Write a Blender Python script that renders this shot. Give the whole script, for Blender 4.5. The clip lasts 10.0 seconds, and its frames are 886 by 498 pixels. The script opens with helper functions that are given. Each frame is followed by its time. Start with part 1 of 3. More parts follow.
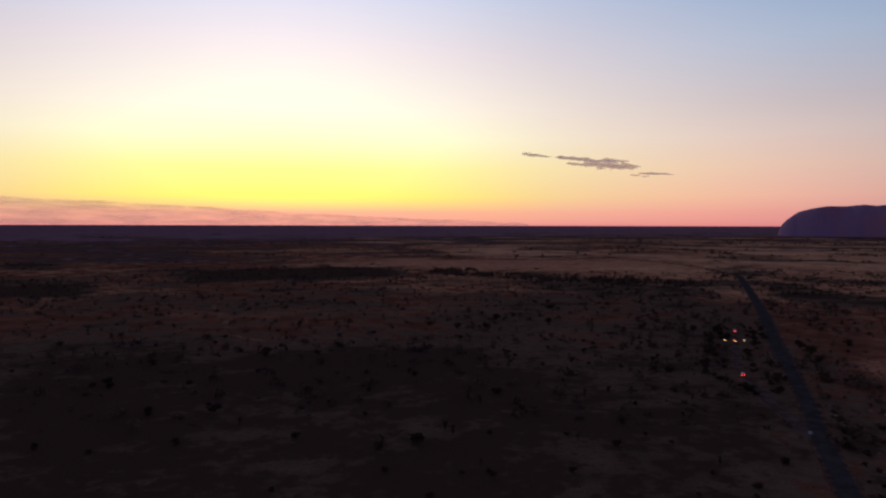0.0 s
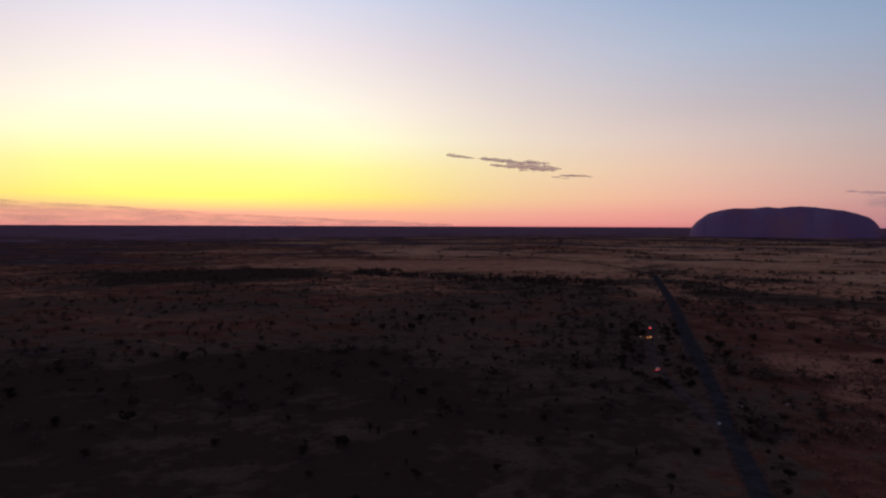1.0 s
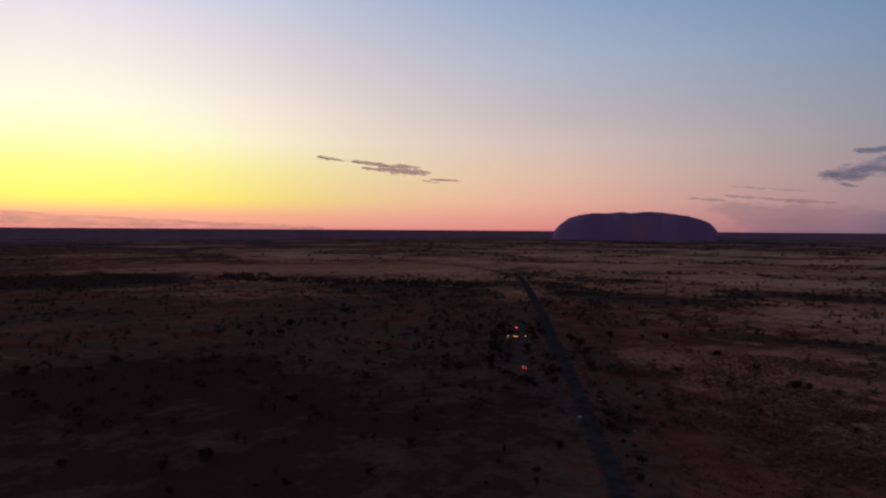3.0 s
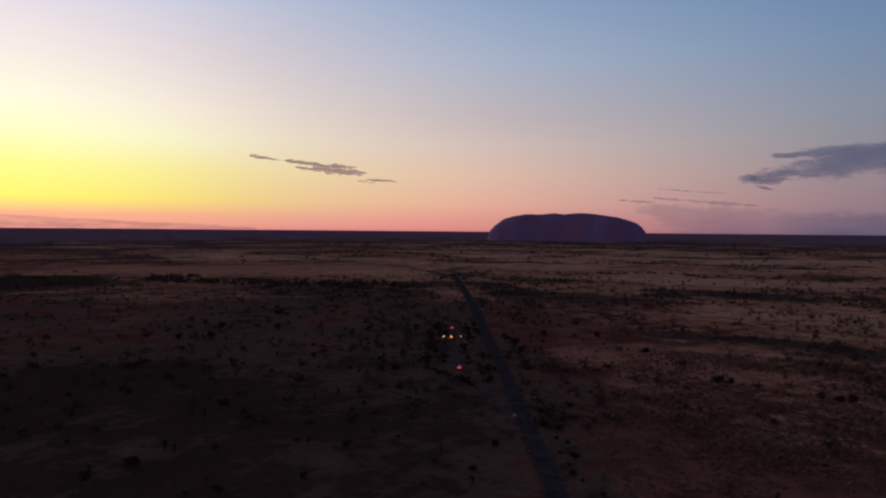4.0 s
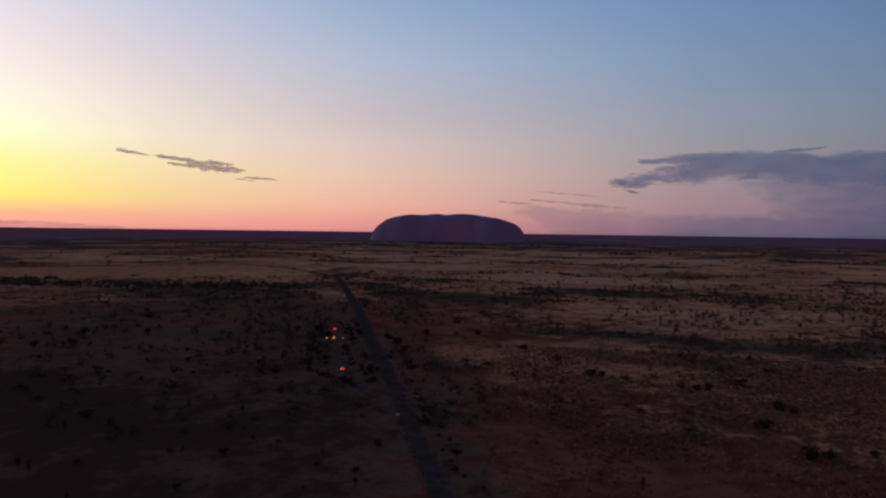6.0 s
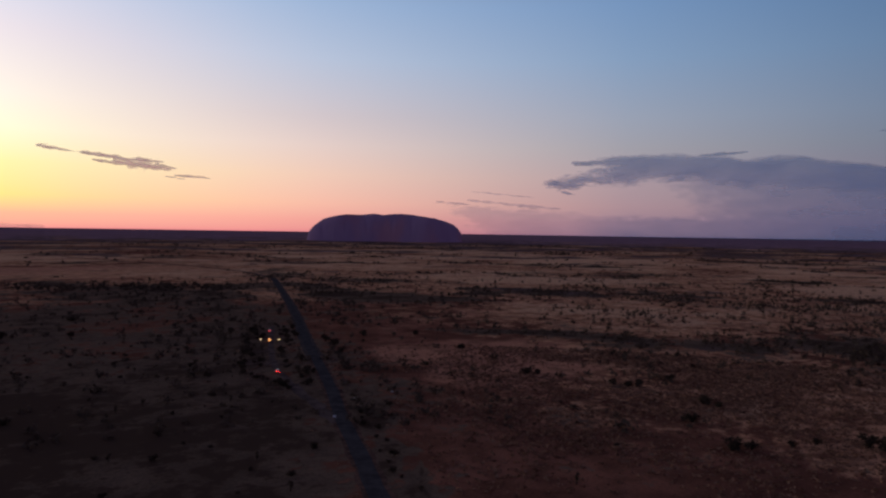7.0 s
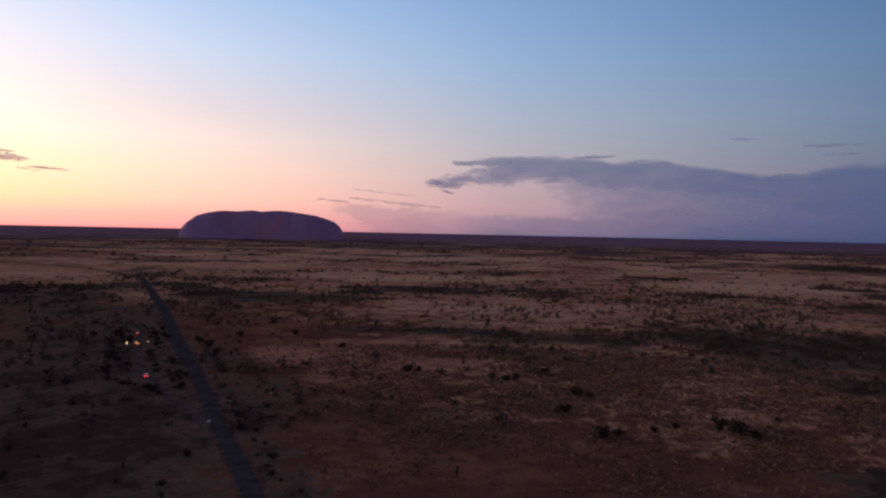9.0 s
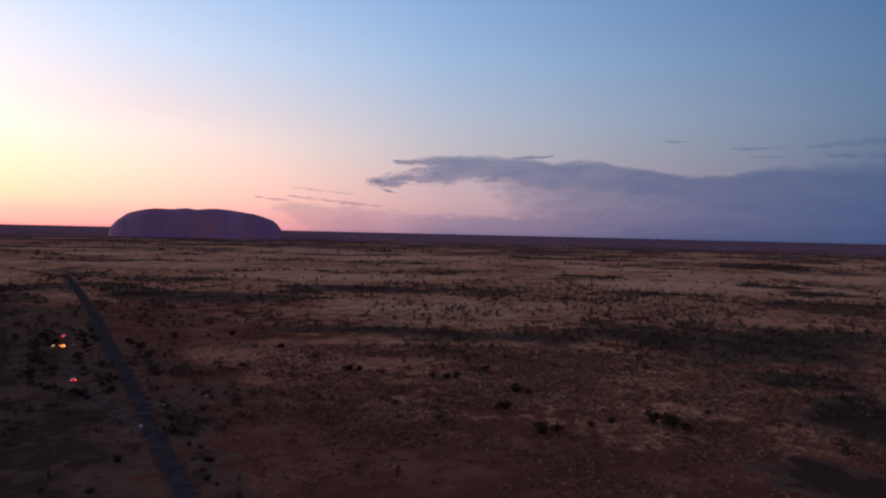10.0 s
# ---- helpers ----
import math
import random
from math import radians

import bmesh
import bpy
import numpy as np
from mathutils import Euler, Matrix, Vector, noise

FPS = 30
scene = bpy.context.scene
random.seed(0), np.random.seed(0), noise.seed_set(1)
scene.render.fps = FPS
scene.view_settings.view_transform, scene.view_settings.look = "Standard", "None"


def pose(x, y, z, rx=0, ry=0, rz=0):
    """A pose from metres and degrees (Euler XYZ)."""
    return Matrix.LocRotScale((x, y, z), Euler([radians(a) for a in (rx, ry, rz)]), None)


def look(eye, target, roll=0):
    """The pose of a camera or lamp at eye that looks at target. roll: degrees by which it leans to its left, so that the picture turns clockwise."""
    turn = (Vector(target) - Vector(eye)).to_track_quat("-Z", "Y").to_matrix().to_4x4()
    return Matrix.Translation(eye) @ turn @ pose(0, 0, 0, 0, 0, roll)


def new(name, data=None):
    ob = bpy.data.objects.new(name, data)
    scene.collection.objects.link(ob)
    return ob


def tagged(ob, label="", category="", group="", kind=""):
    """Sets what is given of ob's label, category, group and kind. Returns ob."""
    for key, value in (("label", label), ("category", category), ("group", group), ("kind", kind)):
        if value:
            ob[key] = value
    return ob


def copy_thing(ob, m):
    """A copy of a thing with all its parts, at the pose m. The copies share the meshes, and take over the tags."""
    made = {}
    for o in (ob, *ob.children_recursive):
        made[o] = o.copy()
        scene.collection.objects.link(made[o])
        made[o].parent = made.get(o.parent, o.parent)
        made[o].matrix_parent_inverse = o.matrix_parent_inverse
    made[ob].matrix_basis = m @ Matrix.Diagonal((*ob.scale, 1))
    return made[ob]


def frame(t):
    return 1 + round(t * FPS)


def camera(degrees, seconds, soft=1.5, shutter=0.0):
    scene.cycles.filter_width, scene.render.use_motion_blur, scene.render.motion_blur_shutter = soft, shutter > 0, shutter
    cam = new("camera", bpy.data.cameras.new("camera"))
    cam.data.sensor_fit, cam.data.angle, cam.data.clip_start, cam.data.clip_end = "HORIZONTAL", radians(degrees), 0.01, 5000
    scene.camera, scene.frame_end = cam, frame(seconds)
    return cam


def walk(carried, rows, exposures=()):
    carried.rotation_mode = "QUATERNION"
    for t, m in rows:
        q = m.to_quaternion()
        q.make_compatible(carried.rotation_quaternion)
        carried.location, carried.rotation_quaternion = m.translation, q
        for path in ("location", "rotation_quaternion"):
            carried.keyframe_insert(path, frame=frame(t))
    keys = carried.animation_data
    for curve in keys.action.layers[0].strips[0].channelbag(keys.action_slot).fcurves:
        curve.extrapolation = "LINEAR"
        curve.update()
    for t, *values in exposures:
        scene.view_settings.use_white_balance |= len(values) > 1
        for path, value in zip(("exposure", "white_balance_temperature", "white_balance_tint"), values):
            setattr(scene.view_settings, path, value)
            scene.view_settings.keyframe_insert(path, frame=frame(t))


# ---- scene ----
# ---- camera: it hovers over the plain and turns to the right ----
EYE = 85.0
cam = camera(65.5, 10.0, soft=2.2, shutter=0.4)
# seconds, yaw, pitch, roll
TURNS = [
    (0.0, 0.009, -2.018, -0.137), (0.5, -2.958, -2.016, -0.180), (1.0, -6.240, -1.955, -0.230),
    (1.5, -9.102, -1.852, -0.249), (2.0, -11.853, -1.747, -0.300), (2.5, -14.300, -1.682, -0.342),
    (4.0, -22.221, -1.539, -0.510), (4.5, -24.598, -1.507, -0.540), (5.0, -27.064, -1.490, -0.620),
    (6.5, -34.465, -1.382, -0.808), (7.0, -37.113, -1.346, -0.863), (7.5, -39.604, -1.328, -0.941),
    (8.0, -42.117, -1.320, -1.026), (8.5, -44.390, -1.330, -1.095), (9.0, -46.919, -1.336, -1.180),
    (9.5, -49.329, -1.339, -1.230), (10.0, -51.838, -1.320, -1.290),
]
walk(cam, [(t, pose(0, 0, EYE, 90 + pitch, roll, yaw)) for t, yaw, pitch, roll in TURNS],
     exposures=[(0.0, -0.19, 6500, 10), (2.5, -0.31, 6500, 10), (4.5, -0.34, 6500, 10), (6.5, -0.12, 6500, 10), (8.5, 0.27, 6580, 10), (10.0, 0.50, 6720, 10.5)])

# ---- sky after sunset, and the last warm light from under the horizon ----
SUN_BEARING = -13.0


def linear(c):
    c = c / 255.0
    return c / 12.92 if c <= 0.04045 else ((c + 0.055) / 1.055) ** 2.4


def rgb(r, g, b):
    return (linear(r), linear(g), linear(b), 1.0)


def bearing(deg, dist):
    a = radians(deg)
    return dist * math.sin(a), dist * math.cos(a)


world = bpy.data.worlds.new("dusk_sky")
scene.world = world
world.use_nodes = True
nt = world.node_tree
nt.nodes.clear()


def maths(tree, op, a, b=None, clamp=False):
    n = tree.nodes.new("ShaderNodeMath")
    n.operation = op
    n.use_clamp = clamp
    for i, v in enumerate((a, b)):
        if v is None:
            continue
        if isinstance(v, (int, float)):
            n.inputs[i].default_value = v
        else:
            tree.links.new(v, n.inputs[i])
    return n.outputs[0]


def ranged(tree, v, a, b, lo=0.0, hi=1.0, smooth=True):
    n = tree.nodes.new("ShaderNodeMapRange")
    n.interpolation_type = "SMOOTHSTEP" if smooth else "LINEAR"
    tree.links.new(v, n.inputs["Value"])
    for key, value in (("From Min", a), ("From Max", b), ("To Min", lo), ("To Max", hi)):
        n.inputs[key].default_value = value
    return n.outputs["Result"]


def mixed(tree, fac, a, b, blend="MIX"):
    n = tree.nodes.new("ShaderNodeMix")
    n.data_type = "RGBA"
    n.blend_type = blend
    for i, v in ((0, fac), (6, a), (7, b)):
        if isinstance(v, (int, float)):
            n.inputs[i].default_value = v
        elif isinstance(v, tuple):
            n.inputs[i].default_value = v
        else:
            tree.links.new(v, n.inputs[i])
    return n.outputs[2]


def ramp(tree, fac, stops, interpolation="LINEAR"):
    n = tree.nodes.new("ShaderNodeValToRGB")
    n.color_ramp.interpolation = interpolation
    els = n.color_ramp.elements
    while len(els) < len(stops):
        els.new(0.5)
    for e, (p, c) in zip(els, stops):
        e.position, e.color = p, c
    tree.links.new(fac, n.inputs[0])
    return n.outputs[0]


coord = nt.nodes.new("ShaderNodeTexCoord")
sep = nt.nodes.new("ShaderNodeSeparateXYZ")
nt.links.new(coord.outputs["Generated"], sep.inputs[0])
up = maths(nt, "MAXIMUM", sep.outputs["Z"], 0.0)
height = maths(nt, "SQRT", up)
flat = maths(nt, "SQRT", maths(nt, "ADD", maths(nt, "MULTIPLY", sep.outputs["X"], sep.outputs["X"]),
                               maths(nt, "ADD", maths(nt, "MULTIPLY", sep.outputs["Y"], sep.outputs["Y"]), 1e-6)))
sx, sy = bearing(SUN_BEARING, 1.0)
along = maths(nt, "ADD", maths(nt, "MULTIPLY", sep.outputs["X"], sx), maths(nt, "MULTIPLY", sep.outputs["Y"], sy))
away = maths(nt, "MULTIPLY", maths(nt, "ARCCOSINE", maths(nt, "MINIMUM", maths(nt, "MAXIMUM", maths(nt, "DIVIDE", along, flat), -0.9999), 0.9999)),
             180 / math.pi)

HEIGHTS = (0.0, 1.0, 2.3, 4.6, 7.0, 9.3, 13.8, 18.0, 30.0, 60.0, 90.0)
TOP = ((94, 92, 126), (36, 33, 49), (24, 22, 36))
# degrees from the sunset, and the sky colours over HEIGHTS
SKY = []
SKY.append((0, ((250, 158, 146), (253, 176, 142), (255, 250, 112), (255, 255, 140), (255, 255, 190), (255, 252, 220), (243, 230, 228), (217, 213, 228))))
SKY.append((13, ((248, 154, 148), (253, 176, 146), (255, 234, 118), (255, 243, 158), (255, 250, 212), (252, 240, 225), (232, 220, 224), (205, 210, 230))))
SKY.append((17.5, ((238, 143, 142), (252, 184, 142), (255, 222, 136), (255, 236, 166), (255, 246, 210), (250, 237, 222), (228, 218, 224), (201, 208, 229))))
SKY.append((22, ((240, 148, 146), (255, 183, 158), (255, 216, 160), (255, 232, 182), (253, 235, 213), (245, 230, 220), (222, 214, 224), (195, 204, 228))))
SKY.append((38, ((247, 147, 149), (259, 175, 162), (264, 199, 177), (256, 214, 194), (242, 217, 210), (222, 208, 212), (194, 206, 229), (167, 191, 225))))
SKY.append((65, ((138, 120, 146), (164, 135, 153), (182, 152, 162), (182, 163, 173), (172, 171, 182), (164, 174, 194), (142, 170, 205), (126, 160, 204))))
SKY.append((98, ((68, 82, 124), (72, 84, 126), (78, 94, 130), (84, 102, 132), (86, 110, 140), (86, 114, 148), (80, 112, 152), (68, 104, 148))))
SKY.append((180, ((52, 52, 78), (58, 55, 82), (70, 60, 86), (90, 70, 92), (102, 78, 98), (104, 82, 104), (92, 82, 110), (78, 77, 108))))
deltas = [delta for delta, _ in SKY]
BRIGHT = (1.36, 1.24, 1.14, 1.07, 0.94, 0.86, 0.80, 1.22)
table = np.array([[[k * v for v in rgb(*c)[:3]] for c in column + TOP] for k, (_, column) in zip(BRIGHT, SKY)])
places = [math.sqrt(math.sin(radians(e))) for e in HEIGHTS]


def sky_column(delta):
    """Colours over HEIGHTS at that angle from the sunset, blended over a few degrees so that no seam shows."""
    total, weight = 0.0, 0.0
    for step in range(-12, 13, 2):
        w = math.exp(-(step / 5.5) ** 2)
        d = min(abs(delta + step), 180)
        i = max(1, int(np.searchsorted(deltas, d)))
        f = (d - deltas[i - 1]) / (deltas[i] - deltas[i - 1])
        total, weight = total + w * (table[i - 1] * (1 - f) + table[i] * f), weight + w
    return total / weight


colour, last = None, 0
for delta in (0, 5, 10, 14, 18, 22, 26, 30, 35, 40, 46, 54, 65, 80, 98, 140, 180):
    layer = ramp(nt, height, [(p, (*c, 1)) for p, c in zip(places, sky_column(delta))])
    colour = layer if colour is None else mixed(nt, ranged(nt, away, last, delta, smooth=False), colour, layer)
    last = delta
shine = nt.nodes.new("ShaderNodeBackground")
nt.links.new(colour, shine.inputs["Color"])
shine.inputs["Strength"].default_value = 1.0
out = nt.nodes.new("ShaderNodeOutputWorld")
nt.links.new(shine.outputs[0], out.inputs["Surface"])

glow = bpy.data.lights.new("afterglow_sun", "SUN")
glow.energy, glow.angle, glow.color = 0.09, radians(20), (1.0, 0.57, 0.60)
lamp = new("afterglow_sun", glow)
gx, gy = bearing(SUN_BEARING, 100)
lamp.matrix_world = look((gx, gy, 12), (0, 0, 0))


# ---- materials ----
def material(name):
    m = bpy.data.materials.new(name)
    m.use_nodes = True
    t = m.node_tree
    return m, t, t.nodes["Principled BSDF"]


def noise_of(tree, scale, detail=4.0, rough=0.6, vector=None, stretch=None):
    n = tree.nodes.new("ShaderNodeTexNoise")
    n.inputs["Scale"].default_value = scale
    n.inputs["Detail"].default_value = detail
    n.inputs["Roughness"].default_value = rough
    if vector is None:
        g = tree.nodes.new("ShaderNodeNewGeometry")
        vector = g.outputs["Position"]
    if stretch:
        s = tree.nodes.new("ShaderNodeMapping")
        s.inputs["Scale"].default_value = stretch
        tree.links.new(vector, s.inputs["Vector"])
        vector = s.outputs[0]
    tree.links.new(vector, n.inputs["Vector"])
    return n.outputs["Fac"]


def bump(tree, bsdf, fac, strength, distance):
    b = tree.nodes.new("ShaderNodeBump")
    b.inputs["Strength"].default_value = strength
    b.inputs["Distance"].default_value = distance
    tree.links.new(fac, b.inputs["Height"])
    tree.links.new(b.outputs[0], bsdf.inputs["Normal"])


def attribute(tree, name):
    a = tree.nodes.new("ShaderNodeAttribute")
    a.attribute_name = name
    return a.outputs["Fac"]


def plain_material(name, low, high, scale, rough=0.9, relief=0.0, metal=0.0, by_object=0.0):
    m, t, b = material(name)
    fac = ranged(t, noise_of(t, scale), 0.3, 0.7)
    col = mixed(t, fac, low, high)
    if by_object:
        info = t.nodes.new("ShaderNodeObjectInfo")
        col = mixed(t, maths(t, "MULTIPLY", info.outputs["Random"], by_object), col, (low[0] * 0.4, low[1] * 0.4, low[2] * 0.4, 1))
    t.links.new(col, b.inputs["Base Color"])
    b.inputs["Roughness"].default_value = rough
    b.inputs["Metallic"].default_value = metal
    b.inputs["Specular IOR Level"].default_value = 0.2 if rough < 0.7 else 0.0
    if relief:
        bump(t, b, fac, 0.6, relief)
    return m


def emitter(name, colour, strength):
    m, t, b = material(name)
    b.inputs["Base Color"].default_value = colour
    b.inputs["Emission Color"].default_value = colour
    b.inputs["Emission Strength"].default_value = strength
    return m


def ground_material():
    m, t, b = material("red_sand_and_spinifex")
    scrub, straw, bare = attribute(t, "scrub"), attribute(t, "straw"), attribute(t, "bare")
    where = t.nodes.new("ShaderNodeAttribute")
    where.attribute_name = "plain"
    where = where.outputs["Vector"]
    grain = noise_of(t, 0.9, 5.0, 0.7)
    clump = noise_of(t, 0.13, 5.0, 0.65, where)
    patch = noise_of(t, 0.030, 6.0, 0.64, where)
    band = noise_of(t, 0.0075, 8.0, 0.66, where)
    broad = noise_of(t, 0.0024, 8.0, 0.64, where)

    def swing(v, k):
        return maths(t, "MULTIPLY", maths(t, "SUBTRACT", v, 0.5), k)

    def total(first, *more):
        for v in more:
            first = maths(t, "ADD", first, v)
        return first

    sand = mixed(t, ranged(t, patch, 0.36, 0.64), (0.185, 0.078, 0.052, 1), (0.360, 0.152, 0.100, 1))
    sand = mixed(t, ranged(t, total(bare, swing(patch, 1.0), swing(band, 0.8)), 0.2, 0.9), sand, mixed(t, clump, (0.440, 0.180, 0.112, 1), (0.660, 0.305, 0.190, 1)))
    grass = mixed(t, ranged(t, total(clump, swing(patch, 0.8)), 0.36, 0.64), (0.43, 0.198, 0.108, 1), (0.72, 0.368, 0.205, 1))
    cover = total(straw, swing(patch, 2.2), swing(band, 2.2), swing(clump, 1.9), swing(broad, 1.2))
    col = mixed(t, ranged(t, cover, -0.12, 0.38), sand, grass)
    tussock = noise_of(t, 0.055, 5.0, 0.62, where, (0.75, 1.0, 1.0))
    col = mixed(t, maths(t, "MULTIPLY", ranged(t, total(tussock, swing(band, 0.5)), 0.49, 0.60), 0.62), col, (0.185, 0.080, 0.050, 1))
    # pale dry grass; also holds the haze-brightened tone of the far plain
    pale = mixed(t, ranged(t, clump, 0.3, 0.7), (0.57, 0.322, 0.186, 1), (0.80, 0.485, 0.295, 1))
    col = mixed(t, ranged(t, cover, 0.60, 1.15), col, pale)
    # low grey heath, leaf litter and old burns, with ragged edges; also the painted dimness of the near west
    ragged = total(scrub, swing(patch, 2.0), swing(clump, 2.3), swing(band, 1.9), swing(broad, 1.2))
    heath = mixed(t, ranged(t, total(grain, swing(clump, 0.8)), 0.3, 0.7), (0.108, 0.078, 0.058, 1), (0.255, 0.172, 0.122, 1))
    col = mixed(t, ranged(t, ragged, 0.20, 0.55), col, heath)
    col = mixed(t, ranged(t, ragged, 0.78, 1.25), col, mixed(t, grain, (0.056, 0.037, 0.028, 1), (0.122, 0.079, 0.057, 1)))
    # far mulga woodland as one even canopy, its mauve standing in for haze
    hazy_canopy = mixed(t, ranged(t, band, 0.35, 0.65), (0.265, 0.158, 0.210, 1), (0.430, 0.264, 0.335, 1))
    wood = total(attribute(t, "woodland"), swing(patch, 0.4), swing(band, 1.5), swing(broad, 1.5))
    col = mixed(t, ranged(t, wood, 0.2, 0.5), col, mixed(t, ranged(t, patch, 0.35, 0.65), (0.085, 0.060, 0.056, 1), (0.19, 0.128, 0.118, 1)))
    col = mixed(t, ranged(t, wood, 0.6, 1.0), col, hazy_canopy)
    # single tufts and bare spots
    col = mixed(t, maths(t, "MULTIPLY", ranged(t, grain, 0.44, 0.64), 0.38), col, (0.060, 0.036, 0.031, 1))
    t.links.new(col, b.inputs["Base Color"])
    b.inputs["Roughness"].default_value = 1.0
    # dry stalks and leaves catch the light at a low angle
    stalks = maths(t, "MULTIPLY", maths(t, "MAXIMUM", ranged(t, cover, -0.05, 0.5), ranged(t, bare, 0.3, 1.0)), ranged(t, ragged, 0.2, 0.55, 1.0, 0.0))
    stalks = maths(t, "MULTIPLY", stalks, ranged(t, wood, 0.2, 0.5, 0.16, 0.015))
    t.links.new(stalks, b.inputs["Sheen Weight"])
    b.inputs["Sheen Roughness"].default_value = 0.30
    b.inputs["Sheen Tint"].default_value = (1.0, 0.63, 0.48, 1)
    b.inputs["Specular IOR Level"].default_value = 0.0
    bump(t, b, maths(t, "ADD", grain, maths(t, "MULTIPLY", clump, 2.0)), 0.7, 0.5)
    return m


def cloud_material(name, tone, thickness, see_through=0.5):
    m = bpy.data.materials.new(name)
    m.use_nodes = True
    t = m.node_tree
    t.nodes.clear()
    d = t.nodes.new("ShaderNodeBsdfDiffuse")
    d.inputs["Color"].default_value = tone
    l = t.nodes.new("ShaderNodeBsdfTranslucent")
    l.inputs["Color"].default_value = tone
    body = t.nodes.new("ShaderNodeMixShader")
    body.inputs[0].default_value = see_through
    t.links.new(d.outputs[0], body.inputs[1])
    t.links.new(l.outputs[0], body.inputs[2])
    clear = t.nodes.new("ShaderNodeBsdfTransparent")
    mix = t.nodes.new("ShaderNodeMixShader")
    dens = attribute(t, "cloud_depth")
    wisp = noise_of(t, 0.004, 3.0, 0.5, stretch=(1, 1, 3.5))
    k = maths(t, "MULTIPLY", maths(t, "MULTIPLY", dens, thickness), ranged(t, wisp, 0.2, 0.8, 0.75, 1.25))
    alpha = maths(t, "SUBTRACT", 1.0, maths(t, "EXPONENT", maths(t, "MULTIPLY", k, -1.0)))
    t.links.new(alpha, mix.inputs[0])
    t.links.new(clear.outputs[0], mix.inputs[1])
    t.links.new(body.outputs[0], mix.inputs[2])
    o = t.nodes.new("ShaderNodeOutputMaterial")
    t.links.new(mix.outputs[0], o.inputs["Surface"])
    return m


def rock_material():
    m, t, b = material("hazed_arkose_sandstone")
    streak = noise_of(t, 0.03, 5.0, 0.65, stretch=(1.0, 1.0, 0.12))
    blotch = noise_of(t, 0.0052, 3.0, 0.5, stretch=(1.0, 1.0, 0.45))
    # red sandstone shifted to purple, with the blue haze of distance mixed in
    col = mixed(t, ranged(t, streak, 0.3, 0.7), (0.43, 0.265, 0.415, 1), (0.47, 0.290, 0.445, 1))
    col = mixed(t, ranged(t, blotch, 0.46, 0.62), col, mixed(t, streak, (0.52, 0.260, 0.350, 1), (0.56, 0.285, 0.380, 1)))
    t.links.new(col, b.inputs["Base Color"])
    b.inputs["Roughness"].default_value = 0.95
    b.inputs["Specular IOR Level"].default_value = 0.1
    bump(t, b, streak, 0.08, 3.0)
    return m


GROUND = ground_material()
HAZY_ROCK = rock_material()
ASPHALT = plain_material("worn_asphalt", (0.052, 0.048, 0.051, 1), (0.088, 0.081, 0.086, 1), 0.16, 1.0, 0.01)
GRAVEL = plain_material("red_gravel_verge", (0.060, 0.040, 0.035, 1), (0.19, 0.11, 0.085, 1), 0.16, 1.0, 0.05)
DIRT = plain_material("graded_dirt", (0.075, 0.056, 0.052, 1), (0.165, 0.120, 0.110, 1), 0.12, 1.0, 0.05)
SHOULDER = plain_material("dusty_shoulder", (0.062, 0.052, 0.052, 1), (0.115, 0.092, 0.088, 1), 0.2, 1.0, 0.02)
PALE_DIRT = plain_material("pale_sand_track", (0.12, 0.066, 0.045, 1), (0.34, 0.19, 0.125, 1), 0.05, 1.0, 0.05)
LEAF = plain_material("mulga_leaf", (0.066, 0.048, 0.035, 1), (0.140, 0.098, 0.066, 1), 1.5, 0.8, 0.0, 0.0, 0.6)
SCRUBLEAF = plain_material("scrub_leaf", (0.076, 0.056, 0.041, 1), (0.175, 0.122, 0.086, 1), 0.05, 0.85)
BARK = plain_material("dark_bark", (0.03, 0.022, 0.018, 1), (0.07, 0.05, 0.04, 1), 6.0, 0.95, 0.02)
STRAW = plain_material("spinifex_straw", (0.14, 0.070, 0.048, 1), (0.46, 0.255, 0.165, 1), 0.35, 0.95)
WHITE = plain_material("white_car_paint", (0.62, 0.62, 0.62, 1), (0.74, 0.74, 0.73, 1), 2.0, 0.35)
GREY = plain_material("grey_car_paint", (0.22, 0.22, 0.23, 1), (0.30, 0.30, 0.30, 1), 2.0, 0.35)
GLASS = plain_material("tinted_car_glass", (0.015, 0.016, 0.018, 1), (0.02, 0.022, 0.024, 1), 2.0, 0.1)
RUBBER = plain_material("tyre_rubber", (0.015, 0.015, 0.015, 1), (0.03, 0.028, 0.026, 1), 8.0, 0.9)
STEEL = plain_material("galvanised_steel", (0.35, 0.35, 0.36, 1), (0.5, 0.5, 0.5, 1), 3.0, 0.4, 0.0, 0.8)
POSTWHITE = plain_material("white_post_paint", (0.7, 0.7, 0.68, 1), (0.82, 0.82, 0.8, 1), 4.0, 0.6)
STONE = plain_material("pale_stone", (0.34, 0.31, 0.29, 1), (0.62, 0.59, 0.56, 1), 1.5, 0.9, 0.03)
RED_LAMP = emitter("lit_red_lens", (1.0, 0.02, 0.01, 1), 14.0)
AMBER_LAMP = emitter("lit_amber_lens", (1.0, 0.28, 0.05, 1), 30.0)
WARM_LAMP = emitter("lit_warm_lens", (1.0, 0.68, 0.30, 1), 10.0)
CLOUD = cloud_material("thin_evening_cloud", (0.90, 0.86, 0.92, 1), 0.62, 0.68)
BANK = cloud_material("blue_grey_cloud", (0.35, 0.68, 1.0, 1), 0.54, 0.5)
VEIL = cloud_material("low_haze_cloud", (0.97, 0.80, 0.78, 1), 0.40, 0.88)

# ---- the lie of the land ----
REACH, NEAR_FLAT = 3550.0, 1500.0


